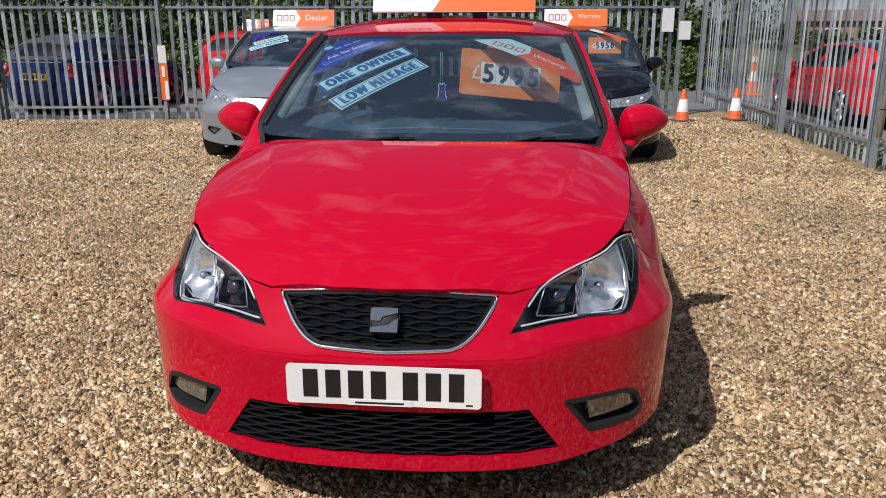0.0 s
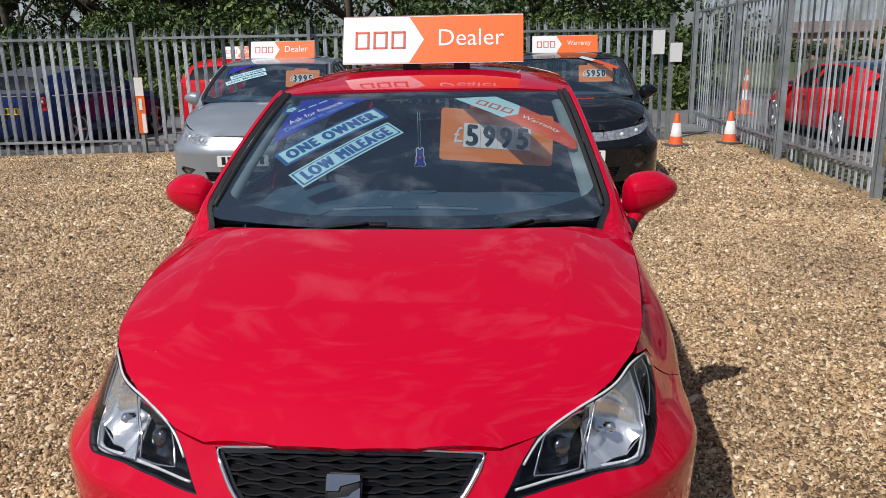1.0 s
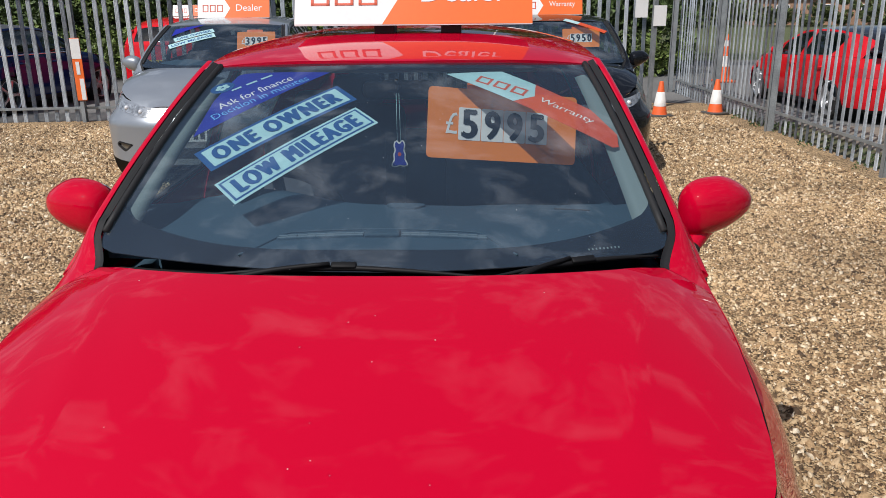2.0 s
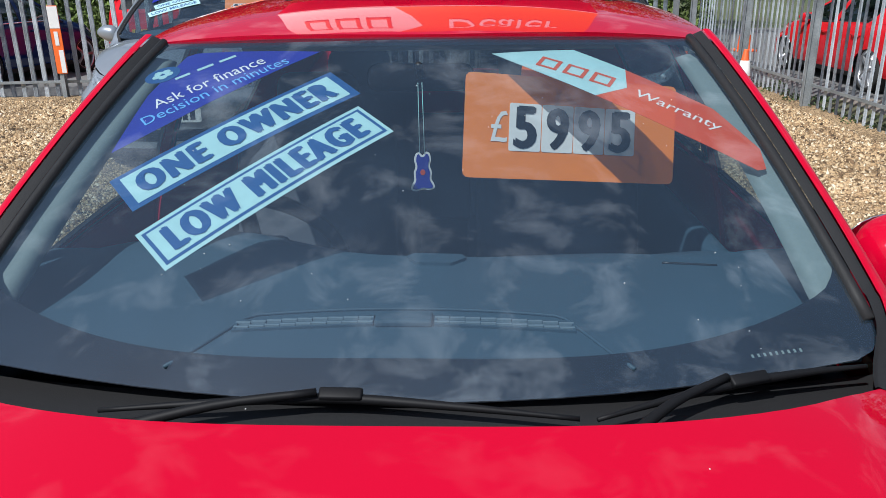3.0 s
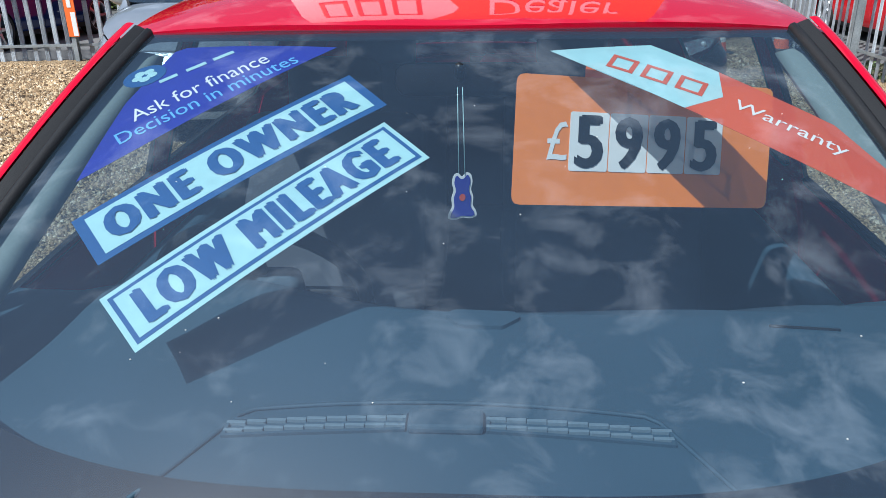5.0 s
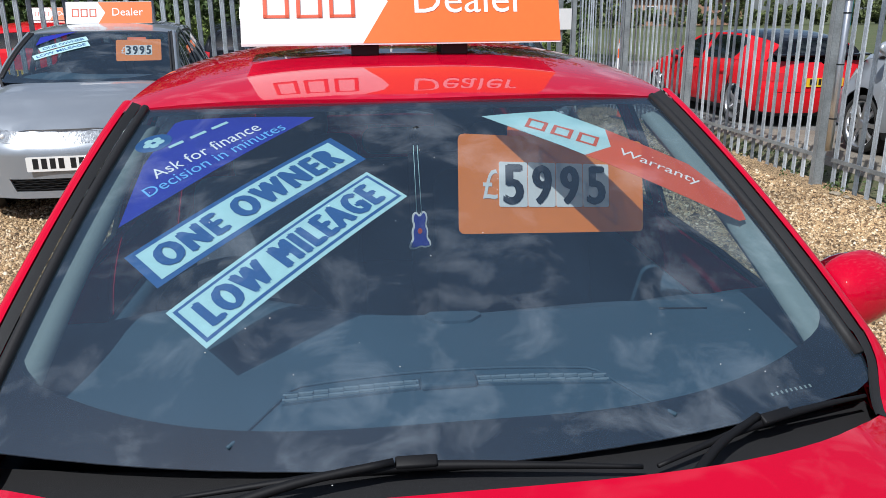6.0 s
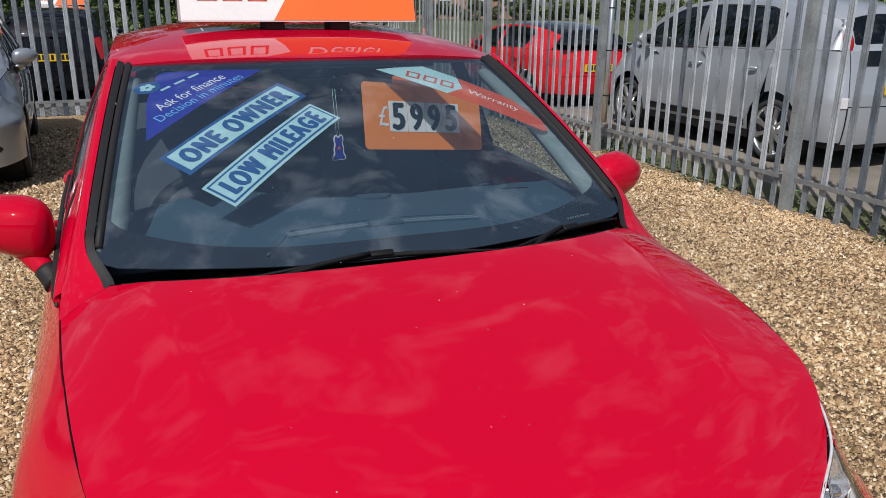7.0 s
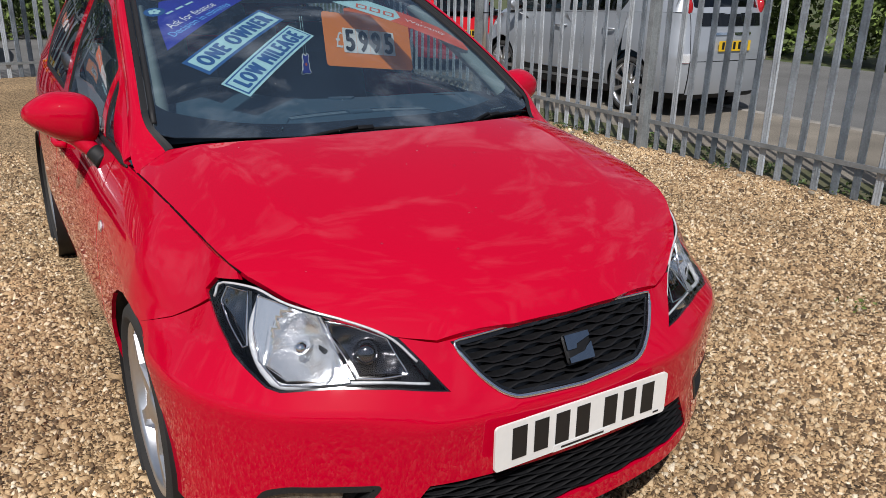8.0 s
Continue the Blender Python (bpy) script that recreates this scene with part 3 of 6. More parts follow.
def headlamp(car, side, poly, detail):
    """Headlamp: clear cover over a dark housing with reflector bowls and a bright strip."""
    g = new("headlamp")
    g.parent = car
    P = nose_poly(poly)
    P = P if side > 0 else mirrored(P)
    if not detail:
        patch("lens", P, skin, M_CLEARLENS, g, step=.05, rim=.02, lift=.003)
        return g

    def deep(d):
        def fn(s, z):
            p = skin(s, z)
            x, y, nx, ny = plan_at(s)
            k = 1 if s >= 0 else -1
            return p - np.array((k * nx * d, ny * d - .0, 0)) - np.array((0, 0, .25 * d))
        return fn
    patch("lens", P, skin, M_LENS, g, step=.03, rim=0, lift=.001, label="clear plastic lamp cover")
    patch("housing", P, deep(.075), M_GLOSSBLACK, g, step=.03, rim=0)
    patch("bezel", dense(np.array(P), .02), skin, M_GLOSSBLACK, g, step=.03, rim=.05, lift=-.004,
          holes=[shrink(P, .004)])
    # reflector cells
    for nm, mt, pl, cx, cz, dp in (("reflector", M_REFLECTOR, [(.522, .618), (.60, .612), (.652, .610), (.676, .645), (.670, .70), (.648, .766), (.60, .755), (.552, .740)], .600, .672, .062),
                                   ("inner_cell", M_SMOKE, [(.405, .628), (.46, .624), (.508, .624), (.535, .70), (.538, .728), (.50, .722), (.43, .695)], .478, .662, .050),
                                   ("indicator_cell", M_SMOKE, [(.696, .66), (.708, .735), (.692, .766), (.662, .768), (.681, .70), (.688, .665)], .684, .71, .016)):
        F = nose_poly(pl)
        F = F if side > 0 else mirrored(F)
        cs = s_of_x(cx, cz) * side

        def bowl(s, z, cs=cs, cz=cz, dp=dp):
            r2 = ((s - cs) / .085) ** 2 + ((z - cz) / .072) ** 2
            return deep(.014 + dp * max(0.0, 1 - .75 * r2) ** .6)(s, z)
        patch(nm, F, bowl, mt, g, step=.012, rim=.004)
        if nm != "indicator_cell":
            bm = bmesh.new()
            q0, q1 = bowl(cs, cz), deep(.016)(cs, cz)
            d = Vector(q1) - Vector(q0)
            tube(bm, [q0, Vector(q0) + d * .45, Vector(q0) + d * .9, Vector(q0) + d], [.016, .015, .013, .004] if nm == "reflector" else [.024, .024, .022, .012], 16)
            part("bulb_shade", bm, M_CHROME if nm == "reflector" else M_SMOKE, g)
        ed = dense(np.array(F), .01)
        bm = bmesh.new()
        tube(bm, [deep(.013)(s, z) for s, z in list(ed) + [ed[0]]], .0022, 5, False)
        part("cell_edge", bm, M_CHROME, g)
    # bright L-shaped strip
    line = spline([(.646, .766), (.676, .70), (.683, .648), (.673, .618), (.650, .606), (.56, .614), (.46, .615), (.365, .606)], 40)
    rows = []
    for x, z in line:
        rows.append(deep(.022)(s_of_x(x, z) * side, z))
    bm = bmesh.new()
    rr = [.0080 if i < 16 else max(.0035, .0075 - .005 * (i - 16) / 20) for i in range(40)]
    tube(bm, rows, rr, 8)
    part("light_strip", bm, M_CLEARLENS, g, "bright light strip")
    line = spline([(.712, .738), (.693, .771), (.646, .779), (.60, .7585), (.50, .731), (.425, .699), (.38, .650)], 40)
    bm = bmesh.new()
    tube(bm, [deep(.006)(s_of_x(x, z) * side, z) for x, z in line], .0032, 6)
    part("bright_edge", bm, M_CLEARLENS, g)
    return g


def shrink(poly, d):
    """The polygon moved inwards by about d."""
    p = np.array(poly, float)
    a = 0.5 * np.sum(p[:, 0] * np.roll(p[:, 1], -1) - np.roll(p[:, 0], -1) * p[:, 1])
    out = []
    for i in range(len(p)):
        e0, e1 = p[i] - p[i - 1], p[(i + 1) % len(p)] - p[i]
        n0, n1 = np.array((-e0[1], e0[0])) / np.linalg.norm(e0), np.array((-e1[1], e1[0])) / np.linalg.norm(e1)
        m = (n0 + n1) / max(1 + n0 @ n1, .35)
        out.append(p[i] + m * d * (1 if a > 0 else -1))
    return np.array(out)


def grille_part(car, name, poly, rows, amp, ring=0.0, depth=.03, pitch=.085, label=""):
    """An opening with wavy slats and a dark backing."""
    g = new(name)
    g.parent = car
    if label:
        g["label"] = label
    P = np.array(nose_poly(poly))

    def deep(s, z):
        p = skin(s, z)
        return p + np.array((0, depth, 0))
    patch("backing", P, deep, M_INK, g, step=.05, rim=0)
    z0, z1 = P[:, 1].min(), P[:, 1].max()
    for i in range(rows):
        zc = z0 + .006 + (i + .5) * (z1 - z0 - .012) / rows
        xs = np.linspace(P[:, 0].min(), P[:, 0].max(), 161)
        q = np.stack([xs, np.full_like(xs, zc)], 1)
        ok = inside(P, q)
        if ok.sum() < 4:
            continue
        xs = xs[ok]
        bm = bmesh.new()
        rings = []
        for x in xs:
            ph = x / pitch + (i % 2) * .5
            tri = abs((ph % 1) - .5) * 2
            wv = amp * (min(max((tri - .5) * 1.8, -.5), .5) * 2)
            z = zc + wv
            b = skin(x, min(max(z, z0), z1)) + np.array((0, .006, 0))
            t = .27 * (z1 - z0) / rows
            rings.append([bm.verts.new(b + np.array(v)) for v in ((0, 0, t * .38), (0, -.004, 0), (0, 0, -t * .38), (0, depth * .8, -t * .8), (0, depth * .8, t * .7))])
        for a, b in zip(rings, rings[1:]):
            for k in range(5):
                bm.faces.new((a[k], a[(k + 1) % 5], b[(k + 1) % 5], b[k]))
        bm.faces.new(rings[0])
        bm.faces.new(rings[-1][::-1])
        part("slat", bm, M_GRILLE, g, smooth=False)
    if ring:
        ed = dense(soft_poly(P, .022, 4), .012)
        bm = bmesh.new()
        rr = [(.0032 if z > .66 else .0058) * (1 if rows > 6 else 1.5) for _, z in ed]
        tube(bm, [skin(u, z) + np.array((0, -.001, 0)) for u, z in list(ed) + [ed[0]]], rr + rr[:1], 10, False)
        part("chrome_surround", bm, M_CHROME, g, "chrome grille surround")
        patch("inner_frame", shrink(P, -.001), skin, M_GLOSSBLACK, g, step=.02, rim=.022, lift=-.003, holes=[shrink(P, .012)])
    return g


def plate(car, m, w, h, mat, groups, sticker=False):
    """A number plate with plain dark bars in place of its characters."""
    g = new("number_plate")
    g.parent = car
    g.matrix_basis = m
    bm = bmesh.new()
    box(bm, Matrix(), (w, .006, h), .0)
    vert = [e for e in bm.edges if abs(e.verts[0].co.y - e.verts[1].co.y) > .003]
    bmesh.ops.bevel(bm, geom=vert, offset=.010, segments=4, affect="EDGES", profile=.5)
    part("plate_board", bm, mat, g, smooth=False)
    ch, cw, gap = h * .71, w * .096, w * .021
    x = -(sum(groups) * (cw + gap) + (len(groups) - 1) * gap * 2.2) / 2 + gap / 2
    for k in groups:
        for _ in range(k):
            box_part("bar", Matrix.Translation((x + cw / 2, -.0038, h * .03)), (cw * .80, .0016, ch), M_INK, g, .0004)
            x += cw + gap
        x += gap * 2.2
    if sticker:
        box_part("dealer_strip", Matrix.Translation((-.01, -.0042, -h * .43)), (.172, .0012, .016), M_WHITE, g, .0)
        box_part("bar", Matrix.Translation((-.01, -.0052, -h * .43)), (.13, .0008, .005), M_INK, g, .0)
        box_part("bar", Matrix.Translation((w * .44, -.0038, -h * .41)), (.018, .0012, .004), M_INK, g, .0)
    return g


def seat(car, x, y, back=True):
    g = new("seat")
    g.parent = car
    bm = bmesh.new()
    box(bm, pose(x, y, .50, 6), (.50, .50, .16), .05, 3)
    part("cushion", bm, M_SEAT, g)
    bm = bmesh.new()
    box(bm, pose(x, y + .30, .80, -18), (.48, .13, .58), .055, 3)
    part("backrest", bm, M_SEAT, g)
    bm = bmesh.new()
    box(bm, pose(x, y + .42, 1.13, -12), (.25, .10, .17), .045, 3)
    part("headrest", bm, M_SEAT, g)
    for k in (-.06, .06):
        bm = bmesh.new()
        tube(bm, [(x + k, y + .385, 1.0), (x + k, y + .42, 1.12)], .007, 6)
        part("headrest_post", bm, M_SATIN, g)
    return g


def hatchback(name, m, label, body, lamp=LAMP, grille=GRILLE, lower=LOWER, fog=FOG, fine=False, warp=None, glass=M_GLASS, wheel_r=.30, rear_plate=True,
              front_plate=True, rim=M_SATIN, rear_lamp=None, tail=True, group="", soft_top=None, spokes=5, category="car", overlay=None, band=False):
    """A small hatchback with its parts."""
    car = thing(name, m, label, category, group)
    st = .03 if fine else .07
    rm = .012
    lampR, lampL = nose_poly(lamp), mirrored(nose_poly(lamp))
    inv = [(s_of_x(x, z), z) for x, z in ((.407, .698), (.366, .645), (.329, .592))]
    # front bumper with grille, lower intake and fog openings
    fr_arch = side_poly([(.469, .25)] + arch(.80, .335, .30, 14)[:6])
    lo = LAMP_LOW
    right = [(0, .203), (.30, .203), (.5, .207), (.66, .222)]
    half = [(s_of_x(x, z), z) for x, z in right] + [(s_of_y(.40, .245), .245)] + fr_arch + [(s_of_y(.56, .66), .66)]
    half += [(s_of_x(x, z), z) for x, z in lo[::-1]] + inv[::-1] + [(s_of_x(x, z), z) for x, z in ((.33, .682), (.301, .6845), (.15, .696))]
    full = half + [(0, .700)] + [(-u, v) for u, v in half[::-1]][:-1]
    holes = [nose_poly(grille), nose_poly(lower)] + ([soft_poly(nose_poly(fog), .022, 4), soft_poly(mirrored(nose_poly(fog)), .022, 4)] if fog else [])
    patch("front_bumper", full, skin, body, car, holes=holes, step=st, rim=.015)
    # bonnet
    rear = [(x, bonnet_rear(x)) for x in np.linspace(.645, -.645, 33)]
    rt = [(.15, .066), (.301, .097), (.33, .103), (.410, .144), (.506, .208), (.592, .297), (.650, .382), (.672, .43), (.6855, .48), (.6965, .54), (.7045, .60), (.7165, .70), (.7275, .80), (.7355, .90), (.7425, 1.0), (.748, 1.07)]
    out = [(0, .060)] + rt + rear + [(-x, y) for x, y in rt[::-1]]
    patch("bonnet", out, bonnet_fn, body, car, step=st, rim=.018)
    for sd in (1, -1):
        # wing, doors, quarter
        top = [(y, float(np.interp(y, SIDE_Y, SHUT_Z))) for y in (.42, .48, .54, .6, .7, .8, .9, 1.0, 1.1, 1.17)]
        lampedge = [(s_of_x(x, z), z) for x, z in ((.7182, .731), (.7163, .746), (.697, .776), (.664, .790))]
        wing = [(s_of_y(.560, .663), .663)] + lampedge + side_poly(top + [(1.235, .904), (1.25, .80), (1.25, .5), (1.24, .25), (1.128, .24)] + arch(.80, .335, .30, 14)[::-1][:9])
        patch("wing", wing if sd > 0 else mirrored(wing), skin, body, car, step=st, rim=rm)
        bl = lambda y: float(np.interp(y, BELT_Y, BELT_Z)) - .004
        d1 = side_poly([(1.258, .25), (1.256, .8), (1.243, bl(1.243))] + [(y, bl(y)) for y in (1.4, 1.7, 2.0, 2.25)] + [(2.26, .7), (2.24, .25)])
        fd = patch("front_door", d1 if sd > 0 else mirrored(d1), skin, body, car, step=st, rim=rm)
        ra = arch(3.27, .335, .30, 14)
        d2 = side_poly([(2.25, .25), (2.27, .7), (2.26, bl(2.26)), (2.6, bl(2.6)), (3.0, bl(3.0)), (3.15, bl(3.15)), (3.13, .75)] + ra[4:0:-1] + [(2.93, .25)])
        rd = patch("rear_door", d2 if sd > 0 else mirrored(d2), skin, body, car, step=st, rim=rm)
        for dr, hy in ((fd, 2.06), (rd, 2.92)):
            hp = [skin(s_of_y(y, .815), .815) + np.array((o, 0, 0)) for y, o in ((hy - .1, .002), (hy - .08, .03), (hy, .035), (hy + .08, .03), (hy + .1, .002))]
            bm = bmesh.new()
            tube(bm, [(sd * p[0], p[1], p[2]) for p in hp], .013, 8)
            part("door_handle", bm, body, dr)
        q = side_poly([(3.16, bl(3.16)), (3.145, .76)] + ra[5:] + [(3.62, .25), (3.8, .25)]) + [(HALF - .62, .25), (HALF - .62, 1.0)] + side_poly([(3.6, bl(3.6)), (3.4, bl(3.4))])
        patch("rear_quarter", q if sd > 0 else mirrored(q), skin, body, car, step=max(st, .05), rim=rm)
        sill = side_poly([(1.13, .17), (2.94, .17), (2.94, .243), (1.13, .243)])
        patch("sill", sill if sd > 0 else mirrored(sill), skin, body if fine else M_TRIM, car, step=.06, rim=.03)
        # pillars and window frame
        fn = upper_side(sd)
        w0 = [(1.24, .06), (1.40, .025), (1.425, .345), (1.385, .345)]
        w1 = [(1.46, .012), (2.18, .012), (2.20, .375), (1.80, .372), (1.46, .365)]
        w2 = [(2.28, .012), (3.05, .012), (3.13, .10), (3.20, .33), (3.0, .37), (2.29, .375)]
        sf = patch("window_frame", [(1.115, 0), (1.3, 0), (3.78, 0), (3.74, .4), (3.2, .4), (2.4, .4), (1.8, .4), (1.115, .4)], fn, body, car, holes=[soft_poly(w, .02) for w in (w0, w1, w2)], step=max(st, .04), rim=.012)
        for wd, nm in ((w0, "quarter_light"), (w1, "door_window"), (w2, "door_window")):
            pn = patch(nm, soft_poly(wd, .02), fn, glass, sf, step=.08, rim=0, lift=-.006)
            pn.visible_shadow = False
            patch("window_seal", soft_poly(wd, .02), fn, M_TRIM, sf, step=.04, rim=.01, lift=-.002, holes=[shrink(soft_poly(wd, .02), .016)])
        # pillar: black strip beside the screen, then the painted pillar running down to the bonnet's corner
        for nm, mt in (("pillar_strip", M_TRIM), ("pillar", body)):
            bm = bmesh.new()
            vv = []
            for y in np.concatenate([np.linspace(1.09, 1.25, 17), np.linspace(1.27, 1.84, 22)]):
                w = smooth01((y - 1.085) / .055)
                sp = .20 + .04 * smooth01((y - 1.10) / .22)
                k0, k1 = (0.0, sp) if nm == "pillar_strip" else (sp, 1.0)
                round_ = .048 * (1 - math.sqrt(max(0.0, 1 - min(1.0, max(0.0, (1.185 - y) / .095)) ** 2)))
                ex = screen_edge(y) - .004 - round_
                e, r = screen_fn(ex, y) + np.array((0, 0, .004 if round_ else .0)), rail(y)
                row = []
                for k in np.linspace(k0, k1, 8):
                    up_ = .045 * math.sin(math.pi * (.12 + .88 * k)) * (.85 if nm == "pillar_strip" else 1.0)
                    q = e + (r - e) * k + np.array((.25, 0, .5)) * up_ * smooth01((y - 1.06) / .14)
                    fx = .636 + .112 * k
                    fy = bonnet_rear(fx) + .003 - max(0.0, fx - .645) * .40 + (y - 1.09)
                    f = np.array((fx, fy, bonnet_fn(fx, min(fy, 1.11))[2] + .30 * (y - 1.09)))
                    q = f + (q - f) * w
                    row.append(bm.verts.new((sd * q[0], q[1], q[2])))
                vv.append(row)
            for a, b in zip(vv, vv[1:]):
                for k in range(7):
                    bm.faces.new((a[k], b[k], b[k + 1], a[k + 1]) if sd < 0 else (a[k + 1], b[k + 1], b[k], a[k]))
            part(nm, bm, mt, car)
        bm = bmesh.new()
        tube(bm, [fn(y, v) + np.array((sd * .003, 0, 0)) for y, v in ((1.105, .0), (1.15, .03), (1.20, .035), (1.26, .03), (1.33, .018), (1.42, .010), (1.6, .006), (1.9, .004), (2.2, .004))], [.003, .010, .012, .012, .011, .010, .009, .009, .009], 8)
        part("waist_seal", bm, M_TRIM, car)
        for cy in (.80, 3.27):
            bm = bmesh.new()
            lathe(bm, [(.338, -.14), (.343, .02), (.343, .07)], 28, "X", Matrix.Translation((sd * .70, cy, .30)))
            part("arch_liner", bm, M_TRIM, car)
        if overlay:
            F = nose_poly(LAMP)
            patch("nose_corner", F if sd > 0 else mirrored(F), skin, body, car, step=.05, rim=.01)
            F = nose_poly(overlay)
            hl = patch("headlamp", F if sd > 0 else mirrored(F), skin, M_FACET, car, step=.03, rim=.02, lift=.004)
            patch("lens", F if sd > 0 else mirrored(F), skin, M_LENS, hl, step=.05, rim=0, lift=.009)
            for k in (.42, .57):
                c = skin(s_of_x(k, .655 + .18 * (k - .42)) * sd, .655 + .18 * (k - .42))
                bm = bmesh.new()
                bmesh.ops.create_uvsphere(bm, u_segments=16, v_segments=10, radius=.022, matrix=Matrix.Translation(c))
                part("bulb", bm, M_CLEARLENS, hl)
        else:
            headlamp(car, sd, lamp, fine)
        door_mirror(car, sd, body)
        if fog:
            F = nose_poly(fog)
            F = soft_poly(np.array(F if sd > 0 else mirrored(F)), .022, 4)
            fg = new("fog_lamp_recess")
            fg.parent = car
            patch("recess", F, lambda s, z: skin(s, z) + np.array((0, .045, 0)), M_TRIM, fg, step=.05, rim=0)
            patch("surround", shrink(F, -.001), skin, M_TRIM, fg, step=.03, rim=.05, lift=.001, holes=[shrink(F, .014)])
            G2 = [(.545, .384), (.655, .377), (.695, .352), (.712, .318), (.56, .312)]
            G2 = nose_poly(G2)
            patch("fog_lens", G2 if sd > 0 else mirrored(G2), lambda s, z: skin(s, z) + np.array((0, .018, 0)), M_FOG, fg, step=.03, rim=.02, label="clear fog lamp lens")
        wheel(car, sd * .748, .80, wheel_r, rim, spokes)
        wheel(car, sd * .736, 3.27, wheel_r, rim, spokes)
        # tail lamp
        rl = rear_lamp or [(HALF - .80, .78), (HALF - .60, .76), (HALF - .53, .86), (HALF - .55, .95), (HALF - .78, .99)]
        patch("tail_lamp", rl if sd > 0 else mirrored(rl), skin, M_REDLENS, car, step=.06, rim=.02, lift=.004)
    # roof
    fe = [(x, 1.738 + .095 * (abs(x) / .575) ** 2) for x in np.linspace(-.578, .578, 19)]
    sr = [(float(rail(y)[0]) - .001, y) for y in (1.84, 1.9, 2.0, 2.2, 2.5, 2.8, 3.1, 3.4, 3.7)]
    patch("roof", fe + sr + [(-x, y) for x, y in sr[::-1]], roof_fn, soft_top or body, car, step=max(st, .04), rim=.01, out=(0, 2.5, .5))

    # black tube laid in the bonnet gap to draw its shade
    for sd in (1, -1):
        bm = bmesh.new()
        tube(bm, [(sd * (np.interp(y, *SHUT_XT) - .0035), y, np.interp(y, *SHUT_ZT) - .0015) for y in np.linspace(.40, 1.065, 40)], .0022, 6)
        part("joint_seal", bm, M_MATTE, car)
    if fine:
        for sd in (1, -1):
            rp = new("side_repeater")
            rp.parent = car
            for nm, mt, r, d in (("bezel", M_SATIN, .017, .002), ("lens", M_CLEARLENS, .013, .005)):
                pl = [(s_of_y(1.19 + r * 1.3 * math.cos(t), .715 + r * math.sin(t)), .715 + r * math.sin(t)) for t in np.linspace(0, 6.2832, 18, endpoint=False)]
                patch(nm, pl if sd > 0 else mirrored(pl), skin, mt, rp, step=.02, rim=.004, lift=d)

    # tailgate
    def gate(x, v):
        a = roof_fn(x * .62 / .62, 3.70)
        z1 = 1.0
        b = np.array((x, 3.955 - .10 * (abs(x) / .6) ** 2, z1))
        k = v / .42
        p = a + (b - a) * k
        p[1] += .02 * math.sin(math.pi * min(max(k, 0), 1))
        return p
    gw = [(-.44, .05), (.44, .05), (.50, .34), (-.50, .34)]
    tg = patch("tailgate", [(-.515, 0), (.515, 0), (.60, .42), (-.60, .42)], gate, soft_top or body, car, holes=[soft_poly(gw, .04)], step=.08, rim=.01)
    patch("rear_window", soft_poly(gw, .04), gate, M_TINT, tg, step=.1, rim=0, lift=-.004)
    for sd in (1, -1):
        up = upper_side(1)
        bm = bmesh.new()
        vv = []
        for k in np.linspace(0, 1, 8):
            a_, b_ = up(3.775, .4 * (1 - k)), gate(.515 + (.60 - .515) * k, .42 * k)
            m_ = (a_ + b_) / 2 + np.array((.02, .02, .01))
            vv.append([bm.verts.new((sd * q[0], q[1], q[2])) for q in (a_, m_, b_)])
        for a, b in zip(vv, vv[1:]):
            for k in range(2):
                bm.faces.new((a[k], b[k], b[k + 1], a[k + 1]) if sd > 0 else (a[k + 1], b[k + 1], b[k], a[k]))
        part("rear_pillar", bm, soft_top or body, car)
    lower_gate = [(HALF - .61, .56), (HALF + .61, .56), (HALF + .61, 1.01), (HALF - .61, 1.01)]

    def wrap_rear(s, z):
        return skin(s if s <= HALF else -(2 * HALF - s), z)
    patch("tailgate_panel", lower_gate, wrap_rear, body, car, step=.08, rim=.01)
    patch("rear_bumper", [(HALF - .61, .24), (HALF + .61, .24), (HALF + .61, .553), (HALF - .61, .553)], wrap_rear, body, car, step=.08, rim=.01, lift=.012)
    if rear_plate:
        plate(car, pose(0, 4.035, .70, 0, 0, 180), .52, .111, M_PLATEY, (4, 3))
    if front_plate:
        plate(car, pose(0, -.030, .463, -1), .52, .111, M_PLATEW, (4, 3), fine)
    # windscreen
    sb = [(-.670, 1.17), (-.669, 1.142), (-.664, 1.122), (-.652, 1.107)] + [(x, 1.0 + .108 * (abs(x) / .68) ** 2) for x in np.linspace(-.625, .625, 19)]
    sb += [(.652, 1.107), (.664, 1.122), (.669, 1.142), (.670, 1.17)]
    stp = [(x, 1.745 + .095 * (abs(x) / .575) ** 2) for x in np.linspace(.572, -.572, 21)]
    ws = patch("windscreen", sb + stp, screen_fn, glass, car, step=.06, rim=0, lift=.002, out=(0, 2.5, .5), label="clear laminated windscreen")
    ws.visible_shadow = False
    ib = [(x, 1.055 + .125 * (abs(x) / .6) ** 3) for x in np.linspace(-.622, .622, 21)]
    ib = [(-.652, 1.25)] + ib + [(.652, 1.25)]
    it = [(x, 1.712 + .085 * (abs(x) / .54) ** 2) for x in np.linspace(.556, -.556, 15)]
    fr = patch("screen_border", sb + stp, screen_fn, M_GLOSSBLACK, ws, holes=[soft_poly(ib + it, .03, 3)], step=.05, rim=0, lift=-.001, out=(0, 2.5, .5), label="black printed screen border")
    for sd in (1, -1):
        bm = bmesh.new()
        tube(bm, [(sd * (screen_edge(y) - .012), y, screen_fn(screen_edge(y) - .012, y)[2] + .004) for y in np.linspace(1.15, 1.83, 14)], .009, 8)
        part("screen_seal", bm, M_TRIM, car)
